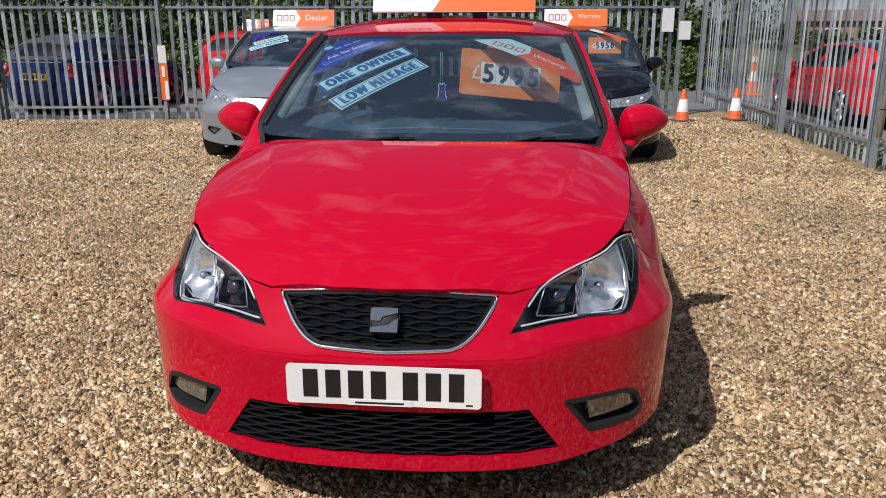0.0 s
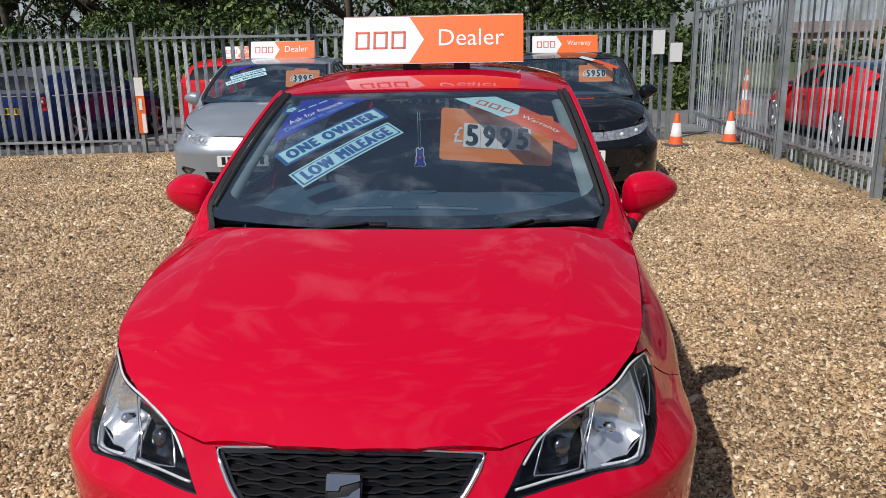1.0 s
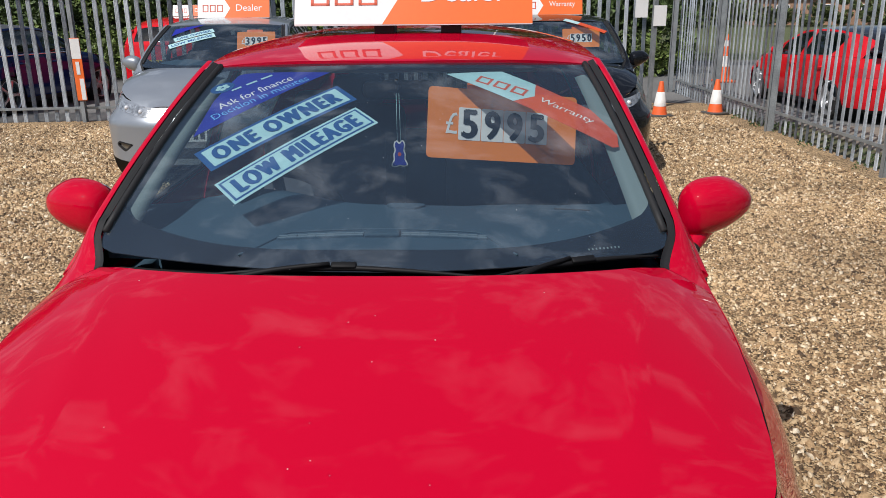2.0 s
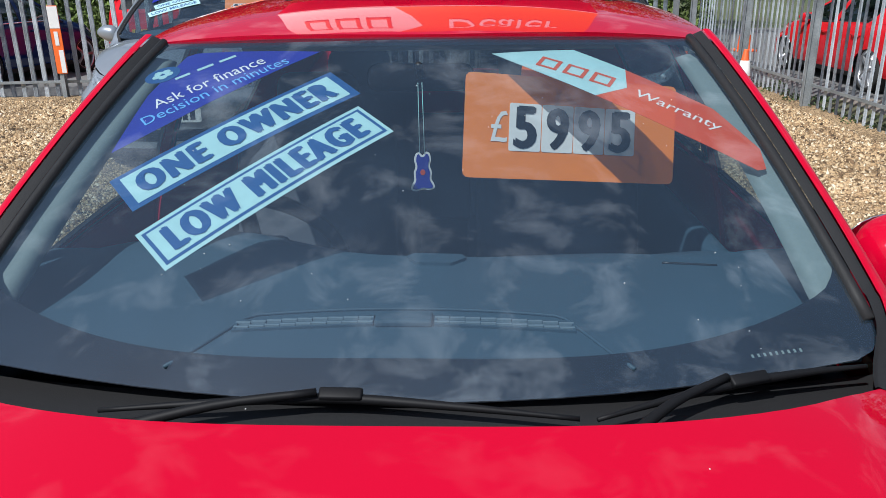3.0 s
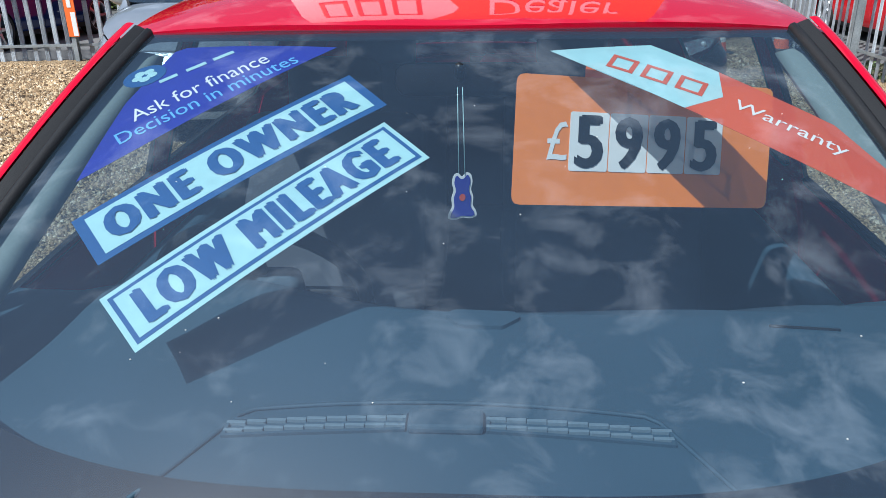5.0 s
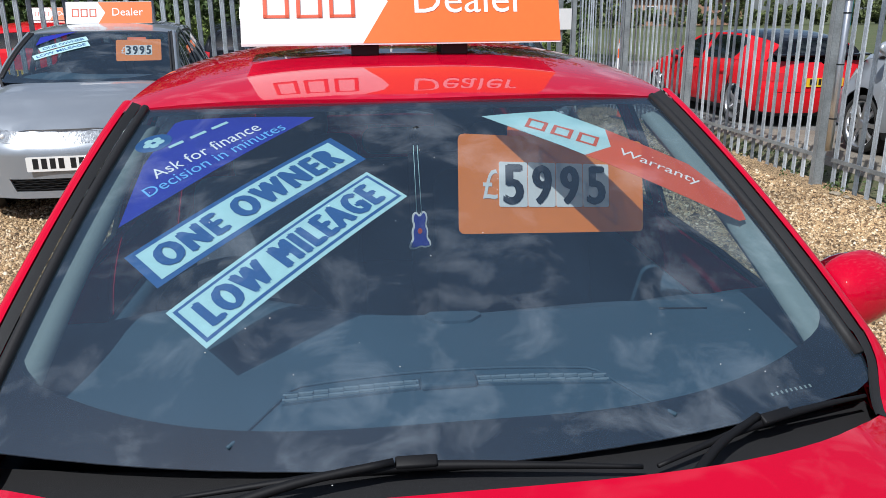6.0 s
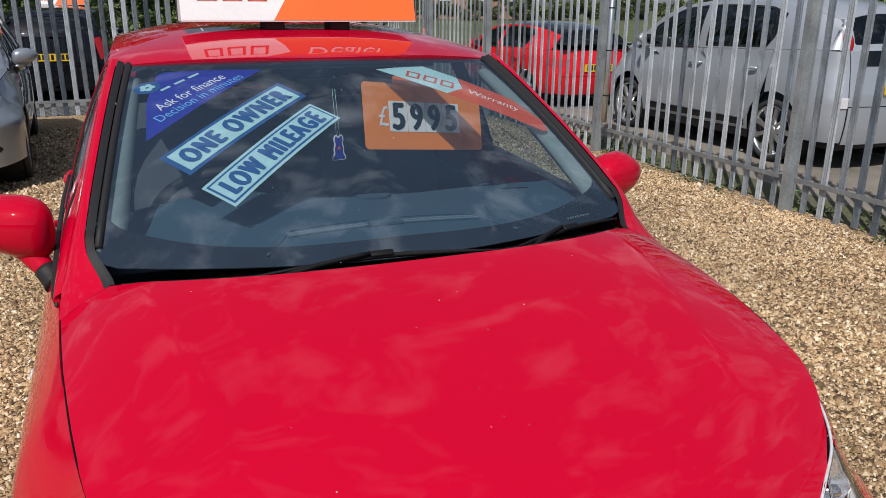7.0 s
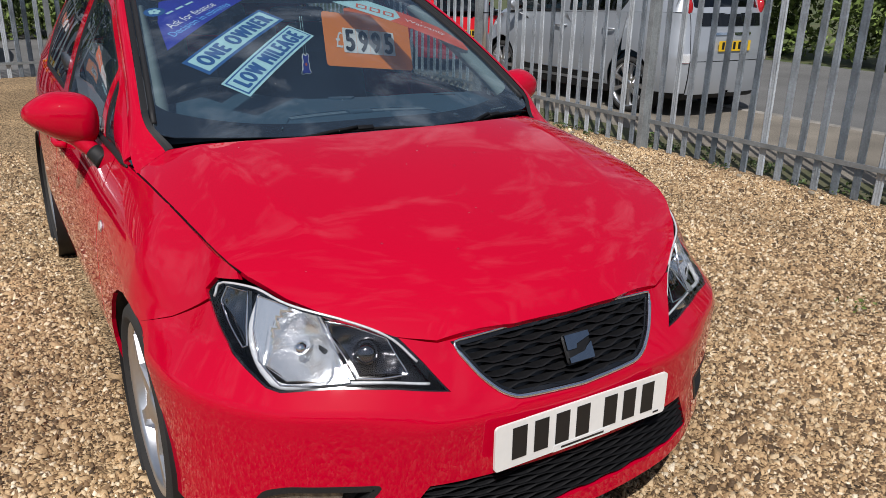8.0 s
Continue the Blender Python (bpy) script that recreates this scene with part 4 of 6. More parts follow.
    # scuttle panel under the wipers
    sc = [(x, bonnet_rear(x) - .02) for x in np.linspace(-.665, .665, 31)] + [(x, 1.03 + .11 * (abs(x) / .68) ** 2) for x in np.linspace(.68, -.68, 21)]
    patch("scuttle_panel", sc, lambda x, y: np.array((x, y, .945 + .05 * (y - .95) - .02 * (abs(x) / .6) ** 2)), M_TRIM, car, step=.05, rim=.005, out=(0, 2.5, .2))
    if band:
        bd = patch("lamp_band", nose_poly(grille), skin, M_FACET, car, step=.05, rim=.02, lift=-.004)
        patch("lens", nose_poly(grille), skin, M_LENS, bd, step=.06, rim=0, lift=.003)
    else:
        grille_part(car, "grille", grille, 10 if fine else 4, .0034, .007 if fine else .010, .026, .105, label="black honeycomb grille")
    grille_part(car, "lower_grille", lower, 10 if fine else 4, .0034, 0, .03, .105)
    # underbody and cabin
    bm = bmesh.new()
    box(bm, pose(0, 2.05, .25), (1.24, 3.7, .16), .05, 2)
    part("underbody", bm, M_TRIM, car)
    bm = bmesh.new()
    box(bm, pose(0, .62, .50), (1.1, .80, .34), .05, 2)
    part("engine", bm, M_INK, car)
    bm = bmesh.new()
    box(bm, pose(0, 2.5, .335), (1.36, 2.6, .02), .005, 1)
    part("floor_mat", bm, M_SEAT, car)
    for x in (-.36, .36):
        seat(car, x, 2.05)
        seat(car, x * .95, 2.85)
    for sd in (1, -1):
        bm = bmesh.new()
        box(bm, pose(sd * .70, 2.3, .60), (.06, 2.2, .50), .02, 2)
        part("door_lining", bm, M_DASH, car)
    bm = bmesh.new()
    box(bm, pose(0, 3.78, .60, 6), (1.22, .03, .56), .012, 2)
    part("tailgate_lining", bm, M_TRIM, car)
    dash(car, fine)
    if warp:
        for o in car.children_recursive:
            top = o
            chain = []
            while top is not None and top is not car:
                chain.append(top.name)
                top = top.parent
            if o.type == "MESH" and not any(c.startswith(("wheel", "number_plate")) for c in chain):
                o.data = o.data.copy()
                co = np.zeros(len(o.data.vertices) * 3)
                o.data.vertices.foreach_get("co", co)
                co = warp(co.reshape(-1, 3))
                o.data.vertices.foreach_set("co", co.ravel())
                o.data.update()
        for o in car.children:
            if o.name.startswith("wheel") or o.name.startswith("number_plate"):
                p = warp(np.array([o.matrix_basis.translation]))[0]
                if o.name.startswith("wheel"):
                    p[2] = wheel_r
                o.matrix_basis.translation = p
    return car


def dash_fn(x, y):
    """The dashboard's upper surface, from the screen's foot to the edge before the seats."""
    edge = 1.06 + .09 * (abs(x) / .66) ** 2
    k = (y - edge) / .44
    cowl = .045 * math.exp(-((x + .36) / .20) ** 2 - ((y - 1.46) / .10) ** 2)
    z = .988 + .020 * math.sin(min(max(k, 0), 1) * math.pi * .62) - .02 * (abs(x) / .66) ** 2 + cowl
    if k > .82:
        z -= (k - .82) ** 2 * 3.0
    return np.array((x, y, z))


def dash(car, fine):
    g = new("dashboard")
    g.parent = car
    fr_ = [(x, 1.05 + .09 * (abs(x) / .66) ** 2) for x in np.linspace(-.66, .66, 15)]
    bk = [(x, 1.58) for x in np.linspace(.73, -.73, 15)]
    patch("dash_top", fr_ + bk, dash_fn, M_DASH, g, step=.035 if fine else .08, rim=.02, out=(0, 1.4, .3))
    bm = bmesh.new()
    box(bm, pose(0, 1.50, .70), (1.36, .14, .40), .04, 2)
    part("dash_front", bm, M_DASH, g)
    if not fine:
        return
    # demister grille
    g2 = new("demister_vent")
    g2.parent = car
    for a, b in ((-.25, -.045), (.045, .25)):
        i0, i1 = (1.142, 1.154) if a < 0 else (1.154, 1.142)
        pl = [(a, i0), (b, i1), (b, i1 + .030), (a, i0 + .030)]
        patch("vent_frame", pl, dash_fn, M_DASH, g2, step=.03, rim=.01, lift=.004, holes=[shrink(pl, .004)], out=(0, 1.4, .3))
        for k in range(9):
            x = a + (b - a) * (k + .5) / 9
            for dy in (1.151, 1.164):
                p = dash_fn(x, dy + .012 * (1 - (x / .25) ** 2))
                box_part("vent_fin", Matrix.Translation(p + np.array((0, 0, .002))), ((b - a) / 9 * .97, .0045, .005), M_VENT, g2, .0006)
    p = dash_fn(0, 1.168)
    box_part("vent_centre", Matrix.Translation(p + np.array((0, 0, .004))), (.085, .036, .012), M_DASH, g2, .004)
    arc = [dash_fn(x, 1.204 - .018 * (x / .25) ** 2 - 1.6 * max(abs(x) - .235, 0)) + np.array((0, 0, .002)) for x in np.linspace(-.315, .315, 43)]
    bm = bmesh.new()
    tube(bm, arc, .0028, 6)
    part("dash_seam", bm, M_DASH, g2)
    # sensor cover and slot on the dashboard
    cover = [(-.014, 1.402), (.006, 1.374), (.066, 1.372), (.092, 1.400), (.084, 1.416), (0, 1.418)]
    patch("sensor_cover", soft_poly(cover, .006), dash_fn, M_DASH, g2, step=.03, rim=.006, lift=.006, out=(0, 1.4, .3))
    slot = [dash_fn(x, 1.408) + np.array((0, 0, .001)) for x in np.linspace(.435, .53, 8)]
    bm = bmesh.new()
    tube(bm, slot, .0025, 6)
    part("dash_slot", bm, M_INK, g2)
    # steering wheel
    sw = new("steering_wheel")
    sw.parent = car
    c = Matrix.Translation((-.36, 1.70, .90)) @ Matrix.Rotation(radians(-62), 4, "X")
    bm = bmesh.new()
    tube(bm, [c @ Vector((.185 * math.cos(t), .185 * math.sin(t), 0)) for t in np.linspace(0, 2 * math.pi, 41)], .016, 10, False)
    part("steering_rim", bm, M_TRIM, sw)
    bm = bmesh.new()
    box(bm, c, (.15, .12, .05), .02, 2)
    part("horn_pad", bm, M_DASH, sw)
    for a in (0, 180, 270):
        bm = bmesh.new()
        box(bm, c @ Matrix.Rotation(radians(a), 4, "Z") @ Matrix.Translation((.12, 0, 0)), (.12, .035, .018), .006, 1)
        part("steering_spoke", bm, M_TRIM, sw)
    # inner mirror
    im = new("interior_mirror")
    im.parent = car
    bm = bmesh.new()
    box(bm, pose(0, 1.70, 1.288, -8), (.215, .03, .055), .022, 3)
    part("mirror_back", bm, M_MATTE, im)
    bm = bmesh.new()
    tube(bm, [(0, 1.64, 1.318), (0, 1.67, 1.31), (0, 1.69, 1.295)], [.007, .008, .008], 10)
    part("mirror_stem", bm, M_INK, im)
    bm = bmesh.new()
    box(bm, pose(0, 2.45, 1.325), (.86, 1.0, .012), .004, 1)
    part("headliner", bm, M_HEADLINER, car)
    for sd in (1, -1):
        rows = []
        for y in np.linspace(1.17, 1.80, 12):
            inner = .066 - .016 * (y - 1.17) / .6
            e0, e1, e2 = (screen_fn(screen_edge(y) - d, y) for d in (.004, inner * .6, inner))
            rows.append([e0 + np.array((0, 0, -.012)), e1 + np.array((0, 0, -.020)), e2 + np.array((0, .004, -.030)), e2 + np.array((.03, .05, -.06))])
        bm = bmesh.new()
        vv = [[bm.verts.new((sd * p[0], p[1], p[2])) for p in row] for row in rows]
        for a, b in zip(vv, vv[1:]):
            for k in range(3):
                bm.faces.new((a[k], b[k], b[k + 1], a[k + 1]))
        part("pillar_trim", bm, M_PALE, car, "pale grey pillar lining")


# ---- ground ----
def gravel_material():
    m = bpy.data.materials.new("gravel_bed")
    m.use_nodes = True
    n, l = m.node_tree.nodes, m.node_tree.links
    b = n["Principled BSDF"]
    b.inputs["Roughness"].default_value = 0.85
    co = n.new("ShaderNodeTexCoord")
    vo = n.new("ShaderNodeTexVoronoi")
    vo.inputs["Scale"].default_value = 100.0
    wob = n.new("ShaderNodeTexNoise")
    wob.inputs["Scale"].default_value = 45.0
    add = n.new("ShaderNodeMixRGB")
    add.blend_type, add.inputs["Fac"].default_value = "ADD", 0.02
    l.new(co.outputs["Object"], add.inputs["Color1"])
    l.new(wob.outputs["Color"], add.inputs["Color2"])
    l.new(add.outputs[0], vo.inputs["Vector"])
    l.new(co.outputs["Object"], wob.inputs["Vector"])
    sep = n.new("ShaderNodeSeparateColor")
    l.new(vo.outputs["Color"], sep.inputs[0])
    ramp = n.new("ShaderNodeValToRGB")
    e = ramp.color_ramp.elements
    e[0].color, e[1].color = (0.030, 0.020, 0.011, 1), (0.70, 0.51, 0.30, 1)
    k = e.new(0.30)
    k.color = (0.19, 0.115, 0.052, 1)
    k = e.new(0.62)
    k.color = (0.48, 0.325, 0.168, 1)
    l.new(sep.outputs[0], ramp.inputs["Fac"])
    big = n.new("ShaderNodeTexNoise")
    big.inputs["Scale"].default_value, big.inputs["Detail"].default_value = 0.9, 5.0
    l.new(co.outputs["Object"], big.inputs["Vector"])
    r = n.new("ShaderNodeMapRange")
    r.inputs["From Min"].default_value, r.inputs["From Max"].default_value = 0.3, 0.7
    r.inputs["To Min"].default_value, r.inputs["To Max"].default_value = 0.72, 1.15
    l.new(big.outputs["Fac"], r.inputs["Value"])
    hsv = n.new("ShaderNodeHueSaturation")
    l.new(ramp.outputs[0], hsv.inputs["Color"])
    l.new(r.outputs[0], hsv.inputs["Value"])
    l.new(hsv.outputs[0], b.inputs["Base Color"])
    bump = n.new("ShaderNodeBump")
    bump.inputs["Strength"].default_value, bump.inputs["Distance"].default_value, bump.invert = 1.0, 0.010, True
    l.new(vo.outputs["Distance"], bump.inputs["Height"])
    l.new(bump.outputs[0], b.inputs["Normal"])
    return m


M_GRAVEL = gravel_material()


def pebble_material():
    m = bpy.data.materials.new("pebbles")
    m.use_nodes = True
    n, l = m.node_tree.nodes, m.node_tree.links
    b = n["Principled BSDF"]
    b.inputs["Roughness"].default_value = 0.75
    ramp = n.new("ShaderNodeValToRGB")
    e = ramp.color_ramp.elements
    e[0].color, e[1].color = (0.065, 0.040, 0.021, 1), (0.86, 0.74, 0.56, 1)
    for p, c in ((0.18, (0.19, 0.115, 0.058)), (0.42, (0.43, 0.282, 0.145)), (0.68, (0.56, 0.39, 0.215)), (0.88, (0.67, 0.52, 0.33))):
        e.new(p).color = (*c, 1)
    l.new(n.new("ShaderNodeNewGeometry").outputs["Random Per Island"], ramp.inputs["Fac"])
    co = n.new("ShaderNodeTexCoord")
    t = n.new("ShaderNodeTexNoise")
    t.inputs["Scale"].default_value = 160.0
    l.new(co.outputs["Object"], t.inputs["Vector"])
    big = n.new("ShaderNodeTexNoise")
    big.inputs["Scale"].default_value, big.inputs["Detail"].default_value = 0.9, 5.0
    l.new(co.outputs["Object"], big.inputs["Vector"])
    hsv = n.new("ShaderNodeHueSaturation")
    mul = n.new("ShaderNodeMath")
    mul.operation = "MULTIPLY"
    for src, lo, hi, k in ((t, 0.8, 1.2, 0), (big, 0.72, 1.15, 1)):
        r = n.new("ShaderNodeMapRange")
        r.inputs["From Min"].default_value, r.inputs["From Max"].default_value = 0.3, 0.7
        r.inputs["To Min"].default_value, r.inputs["To Max"].default_value = lo, hi
        l.new(src.outputs["Fac"], r.inputs["Value"])
        l.new(r.outputs[0], mul.inputs[k])
    l.new(mul.outputs[0], hsv.inputs["Value"])
    l.new(ramp.outputs[0], hsv.inputs["Color"])
    l.new(hsv.outputs[0], b.inputs["Base Color"])
    return m


M_PEBBLE = pebble_material()
M_ASPHALT = material("asphalt", (0.15, 0.148, 0.143), 0.9, grain=0.35, grain_size=220, stain=0.25, stain_size=0.8, bump=0.8, bump_size=260)
M_GRIT = material("gritty_hardstanding", (.21, .185, .15), .92, grain=.5, grain_size=120, stain=.35, stain_size=1.4, bump=1.0, bump_size=150)
M_GRASS = material("rough_grass", (0.07, 0.095, 0.03), 0.9, grain=0.4, grain_size=30, stain=0.6, stain_size=1.2, second=(0.16, 0.13, 0.07), bump=1.0, bump_size=60)
M_DIRT = material("mossy_dirt", (0.10, 0.095, 0.05), 0.95, grain=0.4, grain_size=50, stain=0.7, stain_size=2.2, second=(0.055, 0.075, 0.02), bump=1.0, bump_size=70)


def slab(name, poly, z0, z1, mat, label, kind="structure", cat="ground"):
    bm = bmesh.new()
    top = [bm.verts.new((x, y, z1)) for x, y in poly]
    low = [bm.verts.new((x, y, z0)) for x, y in poly]
    bm.faces.new(top)
    for i in range(len(poly)):
        j = (i + 1) % len(poly)
        bm.faces.new((low[i], low[j], top[j], top[i]))
    bmesh.ops.recalc_face_normals(bm, faces=bm.faces)
    return tagged(part(name, bm, mat, smooth=False), label, cat, kind=kind)


def back_y(x):
    """The rear fence's line."""
    return 11.34 + 0.132 * x


def right_x(y):
    """The side fence's line."""
    return 4.10


slab("ground", [(-900, -900), (900, -900), (900, 900), (-900, 900)], -0.25, -0.03, M_GRASS, "rough grass and earth reaching the horizon")
slab("gravel_yard", [(-16, -9), (right_x(-9) + .12, -9), (right_x(12) + .12, 12.6), (3.1, 12.6), (3.1, back_y(3.1) + .1), (-16, back_y(-16) + .1)], -0.03, 0.0, M_GRAVEL, "golden loose gravel yard, scuffed darker in patches")
slab("verge", [(right_x(-9) + .12, -9), (4.72, -9), (4.72, 10.0), (right_x(12) + .12, 10.0)], -0.03, -0.004, M_DIRT, "mossy earth strip outside the fence")
slab("grit_strip", [(4.72, -9), (6.92, -9), (6.92, 9.0), (5.0, 10.0), (4.72, 10.0)], -0.03, -0.001, M_GRIT, "worn gritty hardstanding between fence and road")
slab("road", [(6.92, -30), (13.0, -30), (13.0, 13.5), (right_x(12) + .12, 13.5), (right_x(12) + .12, 10.0), (5.0, 10.0), (6.92, 9.0)], -0.03, 0.002, M_ASPHALT, "worn grey tarmac access road", cat="road")
slab("parking_apron", [(-30, back_y(-30) + .1), (3.1, back_y(3.1) + .1), (3.1, 12.6), (right_x(12) + .12, 12.6), (right_x(12) + .12, 13.5), (13, 13.5), (13, 24), (-30, 22)], -0.03, 0.0, M_ASPHALT, "pale gritty tarmac behind the fence", cat="road")


# loose stones on top of the gravel
def pebbles(name, regions, seed, size, label):
    rng = np.random.default_rng(seed)
    t6 = [(math.cos(k), math.sin(k)) for k in (.3, 2.4, 4.5)]
    cube = np.array([(x, y, -1) for x, y in t6] + [(x * .62, y * .62, 1) for x, y in t6], float)
    cf = np.array([(0, 1, 4, 3), (1, 2, 5, 4), (2, 0, 3, 5), (3, 4, 5, 5)])
    pts = []
    for x0, y0, x1, y1, per in regions:
        k = int((x1 - x0) * (y1 - y0) * per)
        q = np.stack([rng.uniform(x0, x1, k), rng.uniform(y0, y1, k)], 1)
        pts.append(q[(q[:, 0] < right_x(q[:, 1]) + .05)])
    q = np.vstack(pts)
    k = len(q)
    sz = size * rng.lognormal(0, .35, k)
    v = cube[None] * (1 + rng.uniform(-.35, .35, (k, 6, 3)))
    v *= (sz[:, None] * np.stack([rng.uniform(.8, 1.6, k), rng.uniform(.6, 1.0, k), rng.uniform(.28, .55, k)], 1))[:, None, :]
    a, t1, t2 = rng.uniform(0, 6.283, k), rng.normal(0, .42, k), rng.normal(0, .42, k)
    v[:, :, 2] += v[:, :, 0] * t1[:, None] + v[:, :, 1] * t2[:, None]
    ca, sa = np.cos(a)[:, None], np.sin(a)[:, None]
    w = np.stack([v[:, :, 0] * ca - v[:, :, 1] * sa + q[:, 0:1], v[:, :, 0] * sa + v[:, :, 1] * ca + q[:, 1:2], v[:, :, 2] + (sz * .28)[:, None]], 2)
    base = (np.arange(k) * 6)[:, None]
    quads = (cf[None, :3] + base[:, :, None]).reshape(k, 12)
    tops = np.array([3, 4, 5])[None] + base
    me = bpy.data.meshes.new(name)
    me.vertices.add(k * 6)
    me.vertices.foreach_set("co", w.ravel())
    idx = np.concatenate([quads, tops], 1)
    me.loops.add(k * 15)
    me.loops.foreach_set("vertex_index", idx.ravel())
    me.polygons.add(k * 4)
    st = (np.arange(k) * 15)[:, None] + np.array([0, 4, 8, 12])[None]
    me.polygons.foreach_set("loop_start", st.ravel())
    me.polygons.foreach_set("loop_total", np.tile([4, 4, 4, 3], k))
    me.update(calc_edges=True)
    return tagged(part(name, me, M_PEBBLE, smooth=False), label, "gravel", kind="stuff")


pebbles("loose_gravel", [(-2.6, -1.6, -.5, 1.0, 6800), (.4, -1.6, 2.4, 1.0, 6800), (-2.6, 1.0, -.8, 2.5, 5200), (.8, 1.0, 2.4, 2.5, 5200), (-.5, -1.6, .4, .3, 6000), (2.4, -1.2, 4.1, 4.0, 4600), (.8, 2.5, 4.05, 6.0, 3400), (-3.2, 2.5, -.8, 6.0, 3000), (-6.0, .5, -2.6, 5.0, 1500)], 5, .0082, "small golden and tan stones lying loose")
pebbles("coarse_gravel", [(-5, 4, -1.2, 10, 1100), (.9, 5.5, 3.9, 11.5, 1300), (-10, 3, -3.2, 10.3, 800)], 6, .0115, "golden stones scattered over the yard")


# ---- palisade fence ----
def pale_mesh(h):
    """A galvanised W-section pale with a split, splayed head."""
    w, t = .064, .003
    prof = [(-w / 2, .0), (-w * .34, .009), (-w * .14, .006), (0, .008), (w * .14, .006), (w * .34, .009), (w / 2, 0)]
    bm = bmesh.new()
    rows = []
    for z in (0.0, h - .17):
        rows.append([bm.verts.new((x, -y, z)) for x, y in prof])
    for i in range(6):
        bm.faces.new((rows[0][i], rows[0][i + 1], rows[1][i + 1], rows[1][i]))
    a = rows[1]
    tips = [(-.026, .02, h - .03), (0, -.005, h), (.026, .02, h - .03)]
    t0 = [bm.verts.new((x, y, z)) for x, y, z in tips]
    for (i0, i1), tv in (((0, 2), t0[0]), ((2, 4), t0[1]), ((4, 6), t0[2])):
        m0 = bm.verts.new((a[i0 + 1].co.x, a[i0 + 1].co.y - .002, h - .10))
        bm.faces.new((a[i0], a[i0 + 1], m0))
        bm.faces.new((a[i0 + 1], a[i1], m0))
        bm.faces.new((a[i0], m0, tv))
        bm.faces.new((m0, a[i1], tv))
    bmesh.ops.solidify(bm, geom=bm.faces[:], thickness=t)
    me = bpy.data.meshes.new("pale")
    bm.to_mesh(me)
    bm.free()
    me.materials.append(M_GALV)
    return me


PALE, TALL_PALE = pale_mesh(1.98), pale_mesh(2.38)


def fence(name, a, b, posts, label, gap=.148, flip=False, rail_z=(.26, 1.68), pale=None):
    """A palisade fence from a to b (plan), posts at the given lengths along it."""
    a, b = Vector((*a, 0)), Vector((*b, 0))
    d = (b - a)
    L = d.length
    ang = math.degrees(math.atan2(d.y, d.x))
    f = thing(name, pose(a.x, a.y, 0, 0, 0, ang), label, "fence", kind="structure")
    top = rail_z[1] + .24
    for s in posts:
        bm = bmesh.new()
        for x, w, y, t in ((0, .055, -.046, .008), (0, .055, .046, .008), (0, .008, 0, .086)):
            box(bm, pose(s + x, -.02 + y, top / 2 - .01), (w if t < .02 else .008, t, top), .001, 1)
        bmesh.ops.create_cube(bm, size=1, matrix=pose(s, -.02, top) @ Matrix.Diagonal((.07, .11, .012, 1)))
        part("post", bm, M_GALV_D, f, smooth=False)
    edges = sorted(set([0.0, *posts, L]))
    for s0, s1 in zip(edges, edges[1:]):
        for z in rail_z:
            bm = bmesh.new()
            box(bm, pose((s0 + s1) / 2, .022, z), (s1 - s0 - .03, .006, .038), .001, 1)
            box(bm, pose((s0 + s1) / 2, .040, z - .016), (s1 - s0 - .03, .036, .006), .001, 1)
            part("rail", bm, M_GALV_D, f, smooth=False)
    rng = random.Random(len(name))
    s = gap * .5
    while s < L:
        if all(abs(s - p) > .05 for p in posts):
            o = new("pale", pale or PALE)
            o.parent = f
            o.matrix_basis = pose(s, .056, rng.uniform(-.02, .015), rng.uniform(-.5, .5), rng.uniform(-.5, .5), rng.uniform(-2, 2))
        s += gap
    return f


bx0 = -11.5
fence("rear_fence", (bx0, back_y(bx0)), (3.12, back_y(3.12)), [0.1, 3.40, 6.12, 8.85, 11.6, 14.70], "tall grey galvanised palisade fence with pointed split heads", rail_z=(.20, 1.79))
fr0 = (right_x(14.5), 14.5)
fence("side_fence", fr0, (right_x(-5.5), -5.5), [0.08, 2.85, 5.12, 8.0, 10.72, 13.45, 16.2, 18.9], "tall grey galvanised palisade fence over mossy earth", rail_z=(.25, 2.16), pale=TALL_PALE, gap=.158)

for x, y, label in ((3.04, 10.87, "orange and white traffic cone on the gravel"), (3.93, 11.12, "orange and white traffic cone beside the fence")):
    c = thing("traffic_cone", pose(x, y, 0, 0, 0, 20), label, "traffic cone", "traffic cones")
    bm = bmesh.new()
    box(bm, pose(0, 0, .018), (.30, .30, .036), .012, 2)
    part("base", bm, M_CONEBASE, c, "dark weathered rubber base")
    bm = bmesh.new()
    lathe(bm, [(.115, .03), (.105, .06), (.03, .50), (.026, .51), (.001, .512)], 28)
    part("cone_body", bm, M_CONE, c)
    bm = bmesh.new()
    lathe(bm, [(.0905, .155), (.0885, .155), (.056, .36), (.058, .36), (.0905, .155)], 28)
    part("reflective_sleeve", bm, M_SLEEVE, c, "white reflective sleeve")
c = thing("tall_traffic_cone", pose(5.74, 16.45, 0), "tall orange and white traffic cone beyond the fence", "traffic cone", "traffic cones")
bm = bmesh.new()
box(bm, pose(0, 0, .025), (.40, .40, .05), .015, 2)
part("base", bm, M_CONE, c)
for z0, z1, mt in ((.04, .33, M_CONE), (.33, .55, M_SLEEVE), (.55, .75, M_CONE), (.75, .87, M_SLEEVE), (.87, 1.0, M_CONE)):
    bm = bmesh.new()
    lathe(bm, [(.15 - .125 * z0, z0), (.15 - .125 * z1, z1)] + ([(.001, z1 + .002)] if z1 > .99 else []), 24)
    part("band", bm, mt, c)


